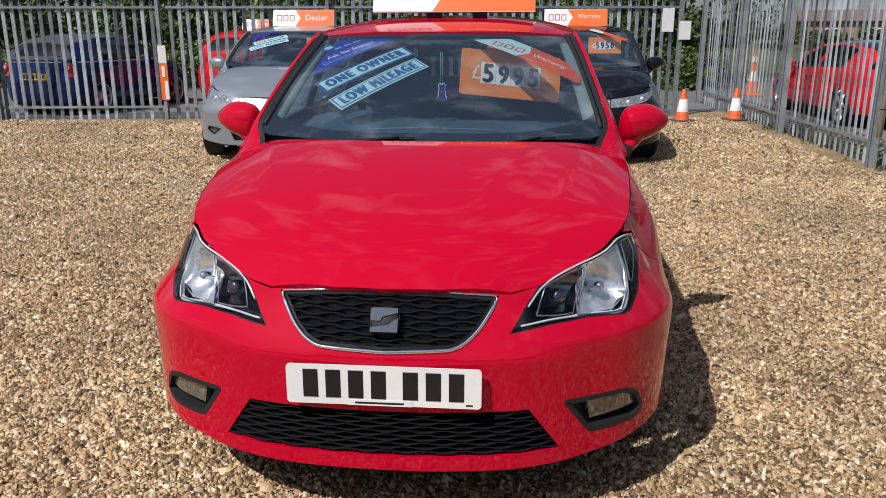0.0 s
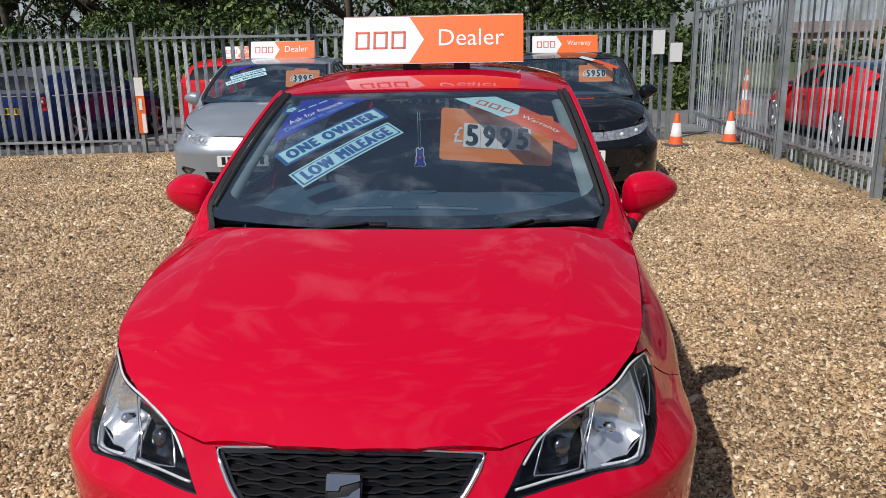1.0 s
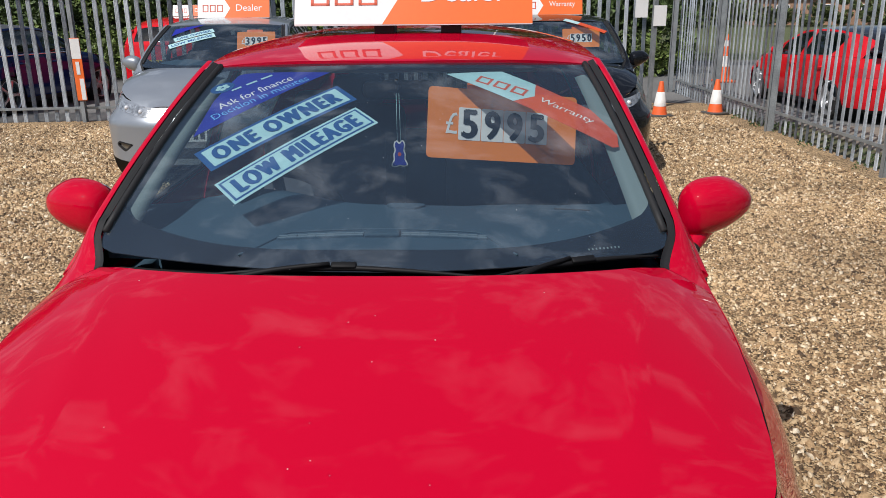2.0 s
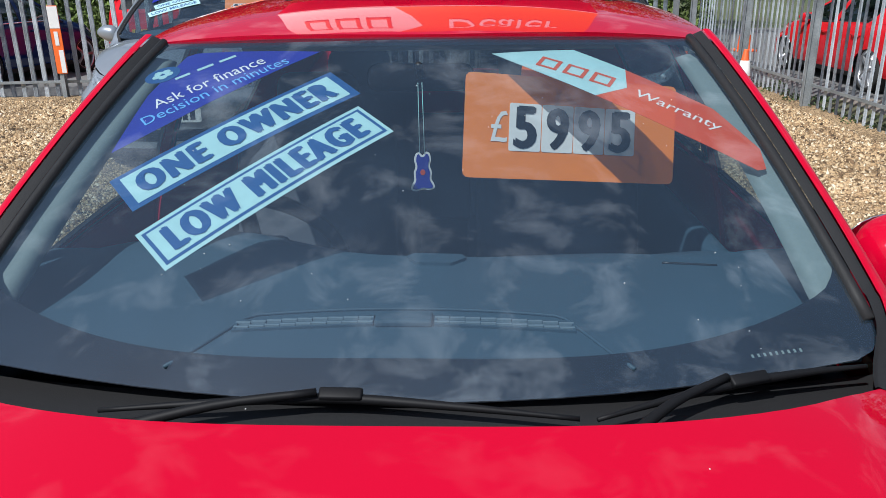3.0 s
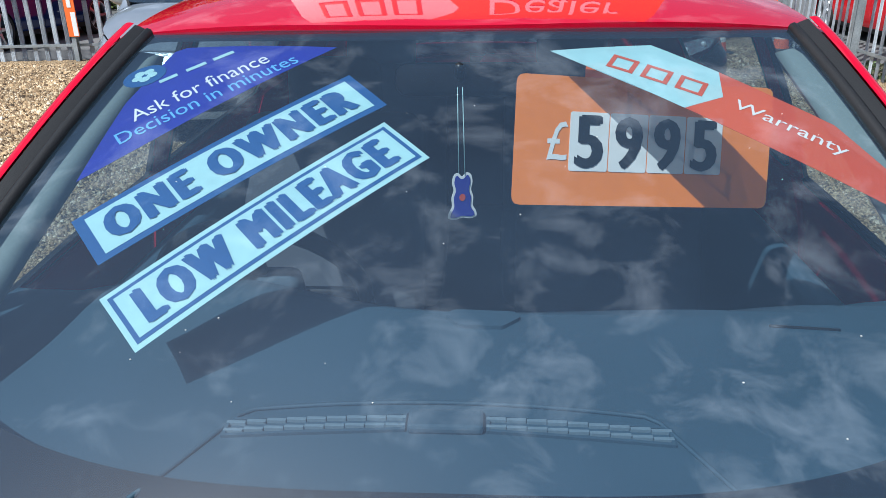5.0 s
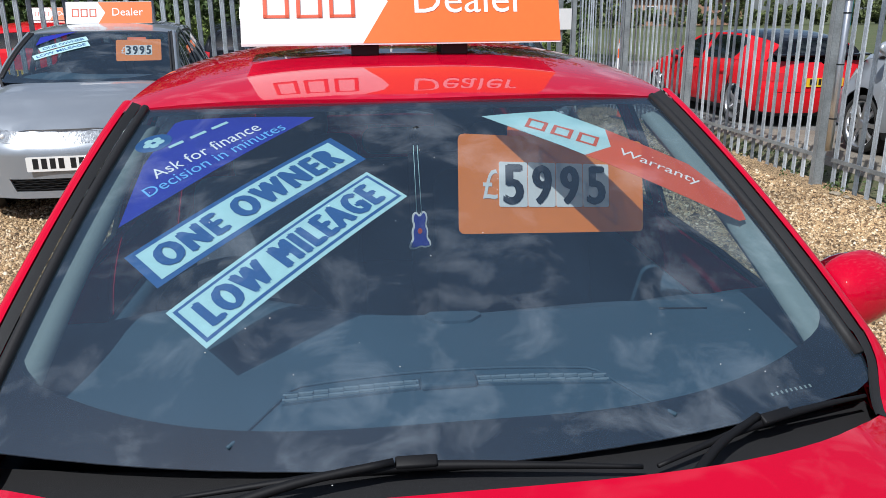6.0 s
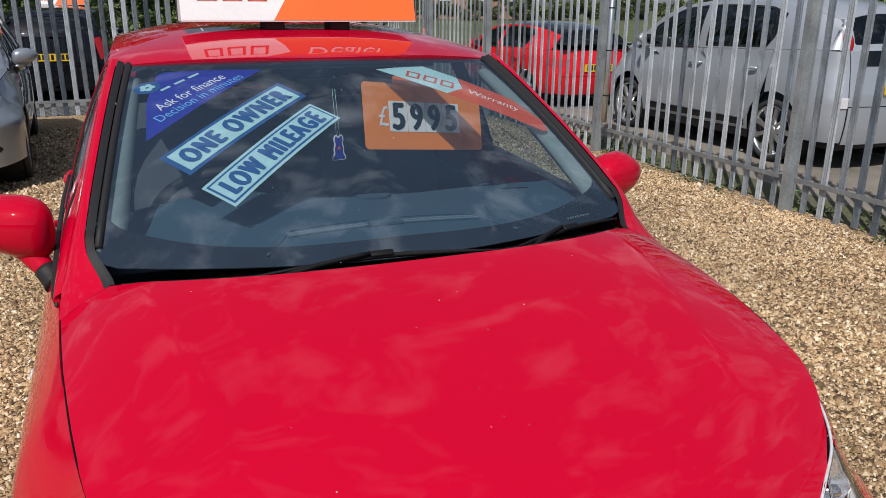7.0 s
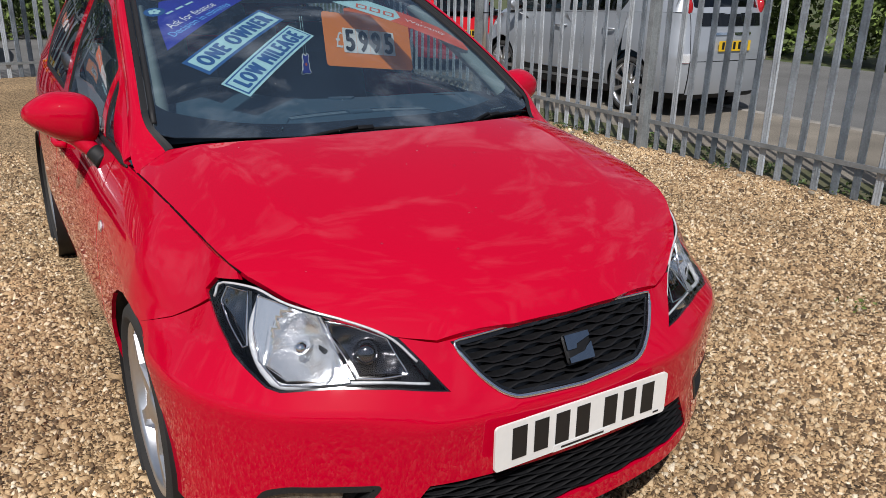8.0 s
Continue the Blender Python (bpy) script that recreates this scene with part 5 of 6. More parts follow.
# ---- the red car and what is fixed on it ----
red_car = hatchback("hatchback", Matrix(), "glossy red five-door hatchback parked nose out on gravel", M_RED, fine=True, rear_plate=False)


def badge(car):
    """Chrome emblem on the grille: two interlocking slabs on a dark square."""
    g = new("emblem")
    g.parent = car
    m = pose(0, .020, .628, -30)
    bm = bmesh.new()
    box(bm, m, (.078, .012, .070), .008, 2)
    part("emblem_back", bm, M_GRILLE, g)
    for pts in ([(-.036, .032), (.034, .032), (.036, .020), (-.006, .008), (-.010, -.002), (-.036, -.002)], [(.036, -.032), (-.036, -.032), (-.036, -.020), (.012, -.012), (.020, -.004), (.036, .006)]):
        bm = bmesh.new()
        f = bm.faces.new([bm.verts.new(m @ Vector((x, -.010, z))) for x, z in pts])
        r = bmesh.ops.extrude_face_region(bm, geom=[f])
        bmesh.ops.translate(bm, verts=[v for v in r["geom"] if isinstance(v, bmesh.types.BMVert)], vec=m.to_3x3() @ Vector((0, .008, 0)))
        bmesh.ops.recalc_face_normals(bm, faces=bm.faces)
        part("emblem_slab", bm, M_DULLCHROME, g, smooth=False)


badge(red_car)


def wiper(car, a, hub, b):
    """A flat wiper blade with its arm."""
    g = new("wiper")
    g.parent = car
    a, hub, b = (Vector(p) for p in (a, hub, b))
    bm = bmesh.new()
    rows = spline([a, a * .5 + hub * .5 + Vector((0, 0, .004)), hub + Vector((0, 0, .003)), hub * .5 + b * .5 + Vector((0, 0, .004)), b], 21)
    tube(bm, rows, [.0025 + .004 * math.sin(math.pi * min(max(i / 20, .06), .94)) for i in range(21)], 6)
    part("blade", bm, M_WIPER, g)
    bm = bmesh.new()
    box(bm, Matrix.Translation(hub + Vector((.01, 0, .009))) @ pose(0, 0, 0, 28, 0, math.degrees(math.atan2((b - a).y, (b - a).x))), (.056, .017, .010), .003, 2)
    part("blade_clip", bm, M_WIPER, g)
    bm = bmesh.new()
    tube(bm, spline([hub + Vector((-.02, -.004, .014)), hub * .5 + a * .5 + Vector((0, -.014, .008)), a + Vector((.03, -.034, -.006))], 9), [.0055, .0055, .006, .006, .0065, .007, .0075, .008, .009], 8)
    part("wiper_arm", bm, M_WIPER, g)


wiper(red_car, (-.373, .972, .964), (-.076, .986, .972), (.231, .956, .966))
wiper(red_car, (.253, .958, .964), (.450, 1.034, .970), (.635, 1.084, .972))

SLOPE = 1.126


def on_glass(x0, y0, ang):
    """Maps (u, v) metres on the windscreen, from a place and a turn in degrees."""
    c, s = math.cos(radians(ang)), math.sin(radians(ang))

    def fn(u, v):
        x, yy = x0 + u * c - v * s, y0 * SLOPE + u * s + v * c
        return screen_fn(x, yy / SLOPE)
    return fn


def lifted(fn, d):
    """The same surface, raised along its normal by d."""
    def g(u, v):
        e = 1e-3
        p = fn(u, v)
        n_ = np.cross(fn(u + e, v) - p, fn(u, v + e) - p)
        n_ /= np.linalg.norm(n_)
        return p + n_ * d
    return g


def rect(w, h, x=0.0, y=0.0, r=.0):
    p = [(x - w / 2, y - h / 2), (x + w / 2, y - h / 2), (x + w / 2, y + h / 2), (x - w / 2, y + h / 2)]
    return soft_poly(p, r) if r else p


def banner(words, x, y, ang, w, h, border):
    st = thing("window_sticker", Matrix(), "pale paper window sticker with bold navy words on the windscreen", "sticker", "windscreen stickers")
    fn = on_glass(x, y, ang)
    patch("sticker_sheet", rect(w, h), lifted(fn, -0.0050), M_NAVY if border == "edge" else M_STICKW, st, step=.05, rim=.0006)
    if border == "edge":
        patch("sticker_field", rect(w - .030, h - .022), lifted(fn, -0.0044), M_STICKW, st, step=.05, rim=.0003)
    else:
        patch("sticker_border", rect(w - .014, h - .016), lifted(fn, -0.0044), M_NAVY, st, step=.05, rim=.0003)
        patch("sticker_field", rect(w - .026, h - .028), lifted(fn, -0.0039), M_STICKW, st, step=.05, rim=.0003)
    text_mesh(words, .1, lifted(fn, -0.0033), M_NAVY, "sticker_lettering", st, "CENTER", heavy=.0050, fit=(w * .84, h * .56))


banner("ONE OWNER", -.310, 1.473, 39.0, .445, .106, "edge")
banner("LOW MILEAGE", -.232, 1.360, 42.0, .438, .104, "line")

st = thing("finance_sticker", Matrix(), "blue triangular finance sticker in the corner of the windscreen", "sticker", "windscreen stickers")
flat = lambda u, v: screen_fn(u, v)
patch("sticker_sheet", [(-.540, 1.458), (-.528, 1.622), (-.490, 1.756), (-.470, 1.763), (-.202, 1.711)], lifted(flat, -0.0050), M_STICKB, st, step=.05, rim=.0006, out=FAR_INSIDE)
patch("sticker_emblem", [(-.521 + .036 * math.cos(t), 1.692 + .030 * math.sin(t)) for t in np.linspace(0, 6.2832, 20, endpoint=False)], lifted(flat, -0.0042), M_NAVY, st, step=.05, rim=.0004, out=FAR_INSIDE)
for a in range(5):
    t = a * 1.2566
    patch("emblem_leaf", [(-.521 + .013 * math.cos(t) + .009 * math.cos(k), 1.692 + .011 * math.sin(t) + .008 * math.sin(k)) for k in np.linspace(0, 6.28, 9, endpoint=False)], lifted(flat, -0.0037), M_STICKW, st, step=.05, rim=.0002, out=FAR_INSIDE)
for k, wd in enumerate((.036, .040, .042)):
    f = on_glass(-.474 + k * .040, 1.674 + k * .0225, 32.4)
    patch("bar", rect(wd * .85, .010), lifted(f, -0.0042), M_STICKW, st, step=.05, rim=.0002)
text_mesh("Ask for finance", .04, lifted(on_glass(-.410, 1.641, 34.5), -0.0042), M_WHITE, "sticker_lettering", st, "CENTER", fit=(.228, .036))
text_mesh("Decision in minutes", .04, lifted(on_glass(-.387, 1.611, 35.7), -0.0042), M_LIGHTB, "sticker_lettering", st, "CENTER", fit=(.298, .032))

st = thing("warranty_sticker", Matrix(), "white and orange warranty strip sticker in the windscreen corner", "sticker", "windscreen stickers")
patch("white_panel", [(.142, 1.692), (.306, 1.725), (.401, 1.668), (.394, 1.606), (.331, 1.573)], lifted(flat, -0.0050), M_STICKW, st, step=.05, rim=.0006, out=FAR_INSIDE)
patch("orange_panel", [(.401, 1.668), (.548, 1.573), (.606, 1.475), (.602, 1.425), (.586, 1.419), (.331, 1.573), (.394, 1.606)], lifted(flat, -0.0052), M_ORANGE_D, st, step=.05, rim=.0006, out=FAR_INSIDE)
text_mesh("Warranty", .04, lifted(on_glass(.4765, 1.553, -31.5), -0.0043), M_WHITE, "sticker_lettering", st, "CENTER", fit=(.165, .034))


def emblem_bars(parent, fn, w, h, mat, lift=.0):
    """Plain outlined blocks in place of a brand's letters."""
    for k in (-1, 0, 1):
        x = k * w * .36
        for (dx, dy, ww, hh) in ((0, .42, .28, .16), (-.115, 0, .05, 1.0), (0, -.42, .28, .16), (.115, 0, .05, 1.0)):
            patch("bar", rect(ww * w, hh * h, x + dx * w, dy * h), lifted(fn, lift), mat, parent, step=.2, rim=.0002)


emblem_bars(st, on_glass(.302, 1.646, -25.4), .15, .040, M_ORANGE_D, -.0043)

# ticket with the vehicle's number behind the lower screen
st = thing("number_label", Matrix(), "small dark label with pale bars under the windscreen", "label")
fn = on_glass(.514, 1.088, 14)
patch("label_sheet", rect(.088, .016, r=.003), lifted(fn, .0004), M_GLOSSBLACK, st, step=.05, rim=.0004)
for k in range(9):
    patch("bar", rect(.0034, .005, -.036 + k * .009), lifted(fn, .0010), M_PALE, st, step=.05, rim=.0002)


# price card hanging behind the glass
def price_card(name, o, r, u, digits, label, tab=True):
    o, r, u = np.array(o, float), np.array(r, float), np.array(u, float)
    W, H = np.linalg.norm(r), np.linalg.norm(u)
    rr, uu = r / W, u / H
    nn = np.cross(rr, uu)
    nn /= np.linalg.norm(nn)

    def fn(a, b):
        return o + rr * a + uu * b
    st = thing(name, Matrix(), label, "price card")
    back = np.array(fn(W / 2, H / 2)) - nn * 5
    patch("card_sheet", soft_poly(rect(W, H, W / 2, H / 2), .014), fn, M_ORANGE2, st, step=.06, rim=.002, out=back)
    if tab:
        patch("card_tab", soft_poly(rect(W * .42, H * .20, W * .46, H * 1.02), .012), lambda a, b: fn(a, b) - nn * .003, M_ORANGE, st, step=.06, rim=.001, out=back)
    cw = W * .150
    for i, d in enumerate(digits):
        cx, cy = W * .273 + i * cw, H * .50
        patch("digit_tile", soft_poly(rect(cw * .97, H * .46, cx, cy), .004), lambda a, b: fn(a, b) + nn * .0012, M_WHITE, st, step=.06, rim=.001, out=back)
        text_mesh(d, .1, lambda a, b, cx=cx, cy=cy: fn(cx + a, cy + b) + nn * .0022, M_INK, "digit", st, "CENTER", heavy=.0050, fit=(cw * .58, H * .39))
    text_mesh("£", .1, lambda a, b: fn(W * .155 + a, H * .5 + b) + nn * .0012, M_WHITE, "pound_sign", st, "CENTER", fit=(W * .075, H * .30))
    return st


price_card("price_card", (.083, 1.618, 1.103), (.451, .135, -.052), (.008, .067, .198), "5995", "orange price card behind the windscreen with white number tiles")

# air freshener on its cord
st = thing("air_freshener", Matrix(), "small blue card air freshener with white edge hanging on a cord", "air freshener")


def hang(a, b):
    return np.array((.004 + a, 1.640 + .08 * (b - 1.08) + a * .35, b + .028))


body_pts = [(0, 1.046), (.012, 1.042), (.024, 1.045), (.022, 1.056), (.016, 1.064), (.018, 1.080), (.013, 1.092), (.017, 1.104), (.014, 1.118), (.006, 1.121), (0, 1.112), (-.006, 1.121), (-.014, 1.118), (-.017, 1.104), (-.013, 1.092), (-.018, 1.080), (-.016, 1.064), (-.022, 1.056), (-.024, 1.045), (-.012, 1.042)]
patch("white_edge", soft_poly(body_pts, .006), hang, M_WHITE, st, step=.03, rim=.002, out=(0, 5, 1))
patch("blue_card", shrink(soft_poly(body_pts, .006), .0035), lambda a, b: hang(a, b) + np.array((0, -.0015, 0)), M_STICKB, st, step=.03, rim=.0005, out=(0, 5, 1))
patch("red_spot", [(0 + .005 * math.cos(t), 1.080 + .006 * math.sin(t)) for t in np.linspace(0, 6.28, 10, endpoint=False)], lambda a, b: hang(a, b) + np.array((0, -.0025, 0)), M_ORANGE_D, st, step=.03, rim=.0004, out=(0, 5, 1))
for k in (-.005, .005):
    bm = bmesh.new()
    tube(bm, [(.003 + k, 1.643, 1.144), (0 + k * .8, 1.668, 1.282)], .0007, 5)
    part("cord", bm, M_STICKW, st)


def roof_sign(m, word, label, w=.812, h=.210, group="roof signs"):
    """A wedge-shaped dealer sign on two magnetic feet."""
    g = thing("roof_sign", m, label, "sign", group)
    lean, dep = .075, .16
    bm = bmesh.new()
    prof = [(0, .0), (dep, 0), (dep - .075, h - .01), (dep - .085, h), (lean + .008, h), (lean, h - .006), (.0, .006)]
    a = [bm.verts.new((-w / 2, y, z)) for y, z in prof]
    b = [bm.verts.new((w / 2, y, z)) for y, z in prof]
    bm.faces.new(a)
    bm.faces.new(b[::-1])
    for i in range(len(prof)):
        j = (i + 1) % len(prof)
        bm.faces.new((a[j], a[i], b[i], b[j]))
    bmesh.ops.recalc_face_normals(bm, faces=bm.faces)
    part("sign_body", bm, M_WHITE, g, smooth=False)

    def face(u, v):
        k = v / h
        return np.array((u, lean * k - .0022, v))
    bk = (0, 5, 0)
    patch("orange_panel", [(-.105 * w / .812, .004), (w / 2, .004), (w / 2, h - .006), (-.105 * w / .812, h - .006), (-.038 * w / .812, h * .5)], face, M_ORANGE, g, step=.1, rim=.001, out=bk)
    text_mesh(word, .1, lambda a_, b_: face(.175 * w / .812 + a_, h * .53 + b_) + np.array((0, -.0015, 0)), M_WHITE, "sign_word", g, "CENTER", fit=(.292 * w / .812, h * .34))
    s = w / .812
    for k in range(3):
        cx = (-.318 + .082 * k) * s
        ls = [(-.027, .5, .010, .36), (.027, .5, .010, .36), (0, .663, .064, .035), (0, .337, .064, .035)]
        for dx, zc, ww, hh in ls:
            patch("bar", rect(ww * s, hh * h, cx + dx * s, zc * h), lambda u, v: face(u, v) + np.array((0, -.001, 0)), M_ORANGE_D, g, step=.2, rim=.0008, out=bk)
    for x in (-.10, .13):
        box_part("magnet_foot", pose(x * s, .07, -.014), (.07, .10, .030), M_TRIM, g, .004)
    return g


roof_sign(pose(.018, 2.122, 1.464), "Dealer", "white and orange dealer sign standing on the red car's roof")


# ---- other cars ----
def warper(w, l, h, top=1.0, fwd=0.0):
    sx, sy, sz_ = w / 1.70, l / 4.06, h / 1.436

    def fn(c):
        c = c.copy()
        z = c[:, 2].copy()
        k = np.clip((z - .90) / .5, 0, 1)
        c[:, 0] *= sx * (1 + (top - 1) * k)
        c[:, 1] = c[:, 1] * sy - fwd * np.clip((z - .84) / .08, 0, 1) * np.clip((3.0 - c[:, 1]) / 1.5, 0, 1)
        c[:, 2] = z * sz_
        return c
    return fn


WEDGE_LAMP = [(.245, .600), (.245, .682), (.40, .700), (.56, .722), (.68, .752), (.705, .745), (.690, .700), (.62, .655), (.45, .615)]
WEDGE_BAND = [(-.238, .682), (0, .686), (.238, .682), (.238, .600), (0, .588), (-.238, .600)]
WEDGE_LOW = [(-.40, .350), (.40, .350), (.36, .255), (-.36, .255)]
WEDGE_FOG = [(.50, .372), (.66, .395), (.69, .36), (.60, .300)]
WARP_WEDGE = warper(1.77, 4.25, 1.47, 1.04, .10)


def wedge_car(m, label, body, name):
    return hatchback(name, m, label, body, grille=WEDGE_BAND, lower=WEDGE_LOW, fog=WEDGE_FOG, warp=WARP_WEDGE, overlay=WEDGE_LAMP, band=True, rear_plate=False, wheel_r=.31)


silver = wedge_car(pose(-2.29, 6.18, 0, 0, 0, 4), "silver hatchback with sticker-covered windscreen parked on gravel", M_SILVER, "silver_hatchback")
black = wedge_car(pose(1.09, 6.32, 0), "black hatchback with orange price card parked beside the fence", M_BLACKP, "black_hatchback")
roof_sign(pose(-2.42, 8.32, 1.462, 0, 0, 4), "Dealer", "white and orange dealer sign on the silver car's roof", w=.80)
roof_sign(pose(1.10, 8.45, 1.462), "Warranty", "white and orange warranty sign on the black car's roof", w=.80)


def car_stickers(cx, cy, sc, digits, yaw=0):
    """The same cards and stickers in another car's windscreen."""
    turn = np.array(Matrix.Rotation(radians(yaw), 3, "Z"))
    pc = price_card("price_card", turn @ np.array((.14, 1.62, 1.13)) + np.array((cx, cy, 0)), turn @ np.array((.40, .03, 0)), (0, .07, .19), digits, "orange price card with white number tiles behind a car's windscreen")
    if sc:
        def gl(x0, y0, a):
            c, s = math.cos(radians(a)), math.sin(radians(a))

            def fn(u, v):
                q = WARP_WEDGE(screen_fn(x0 + u * c - v * s, y0 + (u * s + v * c) / SLOPE)[None])[0]
                return turn @ q + np.array((cx, cy, .008))
            return fn
        for wd, y0, ww in (("ONE OWNER", 1.53, .34), ("LOW MILEAGE", 1.43, .40)):
            st_ = thing("window_sticker", Matrix(), "pale paper window sticker with navy words on the silver car", "sticker", "windscreen stickers")
            f = gl(-.25, y0, 24)
            patch("sticker_sheet", rect(ww + .05, .085), lifted(f, .004), M_STICKW, st_, step=.06, rim=.0006)
            text_mesh(wd, .1, lifted(f, .005), M_NAVY, "sticker_lettering", st_, "CENTER", bold=.002, fit=(ww, .045))
        st_ = thing("finance_sticker", Matrix(), "blue triangular finance sticker on the silver car's windscreen", "sticker", "windscreen stickers")
        f = gl(-.36, 1.66, 12)
        patch("sticker_sheet", [(-.14, -.10), (.20, .05), (-.10, .06)], lifted(f, .004), M_STICKB, st_, step=.06, rim=.0006)
    else:
        st_ = thing("warranty_sticker", Matrix(), "orange warranty strip sticker on the black car's windscreen", "sticker", "windscreen stickers")

        def f(u, v):
            q = WARP_WEDGE(screen_fn(.36 + u * .86 + v * .5, 1.66 + (-u * .5 + v * .86) / SLOPE)[None])[0]
            return q + np.array((cx, cy, .008))
        patch("orange_panel", rect(.42, .07), lifted(f, .004), M_ORANGE_D, st_, step=.06, rim=.0006)
        patch("white_panel", rect(.16, .065, -.16), lifted(f, .005), M_STICKW, st_, step=.06, rim=.0006)


car_stickers(-2.29, 6.18, True, "3995", 4)
car_stickers(1.09, 6.32, False, "5950")

# beyond the fences
blue = hatchback("blue_convertible", pose(-7.30, 14.60, 0, 0, 0, 170), "dark blue small car with black fabric roof behind the fence", M_BLUE, glass=M_TINT, warp=warper(1.68, 3.70, 1.36, 1.05, -.1), soft_top=M_SEAT, front_plate=False, wheel_r=.30,
          rear_lamp=[(HALF - .76, .70), (HALF - .62, .70), (HALF - .60, .92), (HALF - .74, .94)])
hatchback("red_hatchback", pose(-5.08, 16.70, 0, 0, 0, 180), "bright red hatchback seen from behind the fence", M_RED2, glass=M_TINT, warp=warper(1.70, 3.9, 1.44, 1.06), front_plate=False)
roof_sign(pose(-5.05, 14.6, 1.47), "Dealer", "white and orange dealer sign on the bright red car", w=.80)
hatchback("black_estate", pose(-1.65, 16.9, 0, 0, 0, 180), "black hatchback with red tail lamps behind the fence", M_BLACKP, glass=M_TINT, warp=warper(1.74, 4.2, 1.42, 1.06), front_plate=False,
          rear_lamp=[(HALF - .82, .66), (HALF - .66, .66), (HALF - .60, .98), (HALF - .74, 1.0)])
roof_sign(pose(-1.55, 14.5, 1.45), "Dealer", "white and orange dealer sign on the black car", w=.80)
coupe = hatchback("red_coupe", pose(6.12, 14.10, 0, 0, 0, 180), "low red sports coupe with dark roof beyond the side fence", M_RED2, warp=warper(1.72, 4.45, 1.24, .94, .0), soft_top=M_BLACKP, front_plate=False, glass=M_TINT,
          rear_lamp=[(HALF - .90, .72), (HALF - .56, .72), (HALF - .50, .84), (HALF - .88, .86)])
van = hatchback("silver_people_carrier", pose(6.29, 8.73, 0, 0, 0, 180), "tall silver people carrier parked on the tarmac road", M_GREYP, warp=warper(1.74, 4.10, 1.62, 1.16, .28), front_plate=False, glass=M_TINT, spokes=9, wheel_r=.315, category="van",
          rear_lamp=[(HALF - .70, .54), (HALF - .62, .54), (HALF - .62, .63), (HALF - .70, .63)])


# details of the cars beyond the fences
def warped(w, fn):
    return lambda a, b: w(np.array([fn(a, b)]))[0]


def round_lamp(car, w, c, r, mat, name):
    bm = bmesh.new()
    bmesh.ops.create_uvsphere(bm, u_segments=20, v_segments=12, radius=1.0)
    for v in bm.verts:
        v.co = Vector(w(np.array([[c[0] + v.co.x * r[0], c[1] + v.co.y * r[1], c[2] + v.co.z * r[2]]]))[0])
    return part(name, bm, mat, car)


def tail_skin(s, z):
    return skin(s if s <= HALF else -(2 * HALF - s), z)


WV = warper(1.74, 4.10, 1.62, 1.16, .28)
patch("rear_glass", [(HALF - .50, .885), (HALF + .50, .885), (HALF + .49, 1.008), (HALF - .49, 1.008)], warped(WV, tail_skin), M_BLACKP, van, step=.08, rim=.004, lift=.006, label="dark lower rear glass")
for sd in (1, -1):
    fl_ = [(HALF - .70, .545), (HALF - .62, .545), (HALF - .62, .63), (HALF - .70, .63)]
    patch("reversing_lamp", fl_ if sd > 0 else mirrored(fl_), warped(WV, skin), M_CLEARLENS, van, step=.04, rim=.006, lift=.010, label="clear reversing lamp low on the corner")
patch("rear_garnish", [(HALF - .30, .80), (HALF + .30, .80), (HALF + .30, .825), (HALF - .30, .825)], warped(WV, tail_skin), M_CHROME, van, step=.08, rim=.01, lift=.012)
for sd in (1, -1):
    round_lamp(van, WV, (sd * .552, 3.825, 1.06), (.05, .06, .095), M_REDLENS, "tail_lamp")
    round_lamp(van, WV, (sd * .530, 3.775, 1.165), (.042, .045, .045), M_CLEARLENS, "reversing_lamp")
    ml = side_poly([(1.30, .285), (2.90, .285), (2.90, .350), (1.30, .350)])
    md = patch("side_moulding", ml if sd > 0 else mirrored(ml), warped(WV, skin), M_TRIM, van, step=.08, rim=.01, lift=.012)
    bm = bmesh.new()
    tube(bm, [Vector(WV(np.array([skin(s_of_y(y, .352), .352)]))[0] + np.array((.016, 0, 0))) * 1.0 if sd > 0 else Vector(WV(np.array([skin(s_of_y(y, .352), .352)]))[0] + np.array((.016, 0, 0))).reflect(Vector((1, 0, 0))) for y in np.linspace(1.3, 2.9, 12)], .006, 6)
    part("chrome_line", bm, M_CHROME, md)

WB = warper(1.68, 3.70, 1.36, 1.05, -.1)
for sd in (1, -1):
    round_lamp(blue, WB, (sd * .66, 3.90, .86), (.06, .05, .085), M_REDLENS, "tail_lamp")
    round_lamp(blue, WB, (sd * .665, 3.925, .86), (.03, .04, .04), M_CLEARLENS, "reversing_lamp")
    bm = bmesh.new()
    pts = [WB(np.array([skin(s_of_y(y, .955), .955)]))[0] for y in np.linspace(1.25, 3.75, 16)]
    tube(bm, [(sd * (p[0] + .006), p[1], p[2]) for p in pts], .012, 6)
    part("belt_moulding", bm, M_CHROME, blue)
bm = bmesh.new()
tube(bm, [WB(np.array([tail_skin(HALF + x, .955)]))[0] + np.array((0, .008, 0)) for x in np.linspace(-.55, .55, 12)], .012, 6)
part("belt_moulding", bm, M_CHROME, blue)
bm = bmesh.new()
box(bm, pose(0, 4.28, .955, -4), (1.30, .20, .028), .012, 2)
part("spoiler", bm, M_BLACKP, coupe)
for x in (-.5, .5):
    box_part("spoiler_post", pose(x, 4.27, .915), (.05, .10, .08), M_BLACKP, coupe, .008)


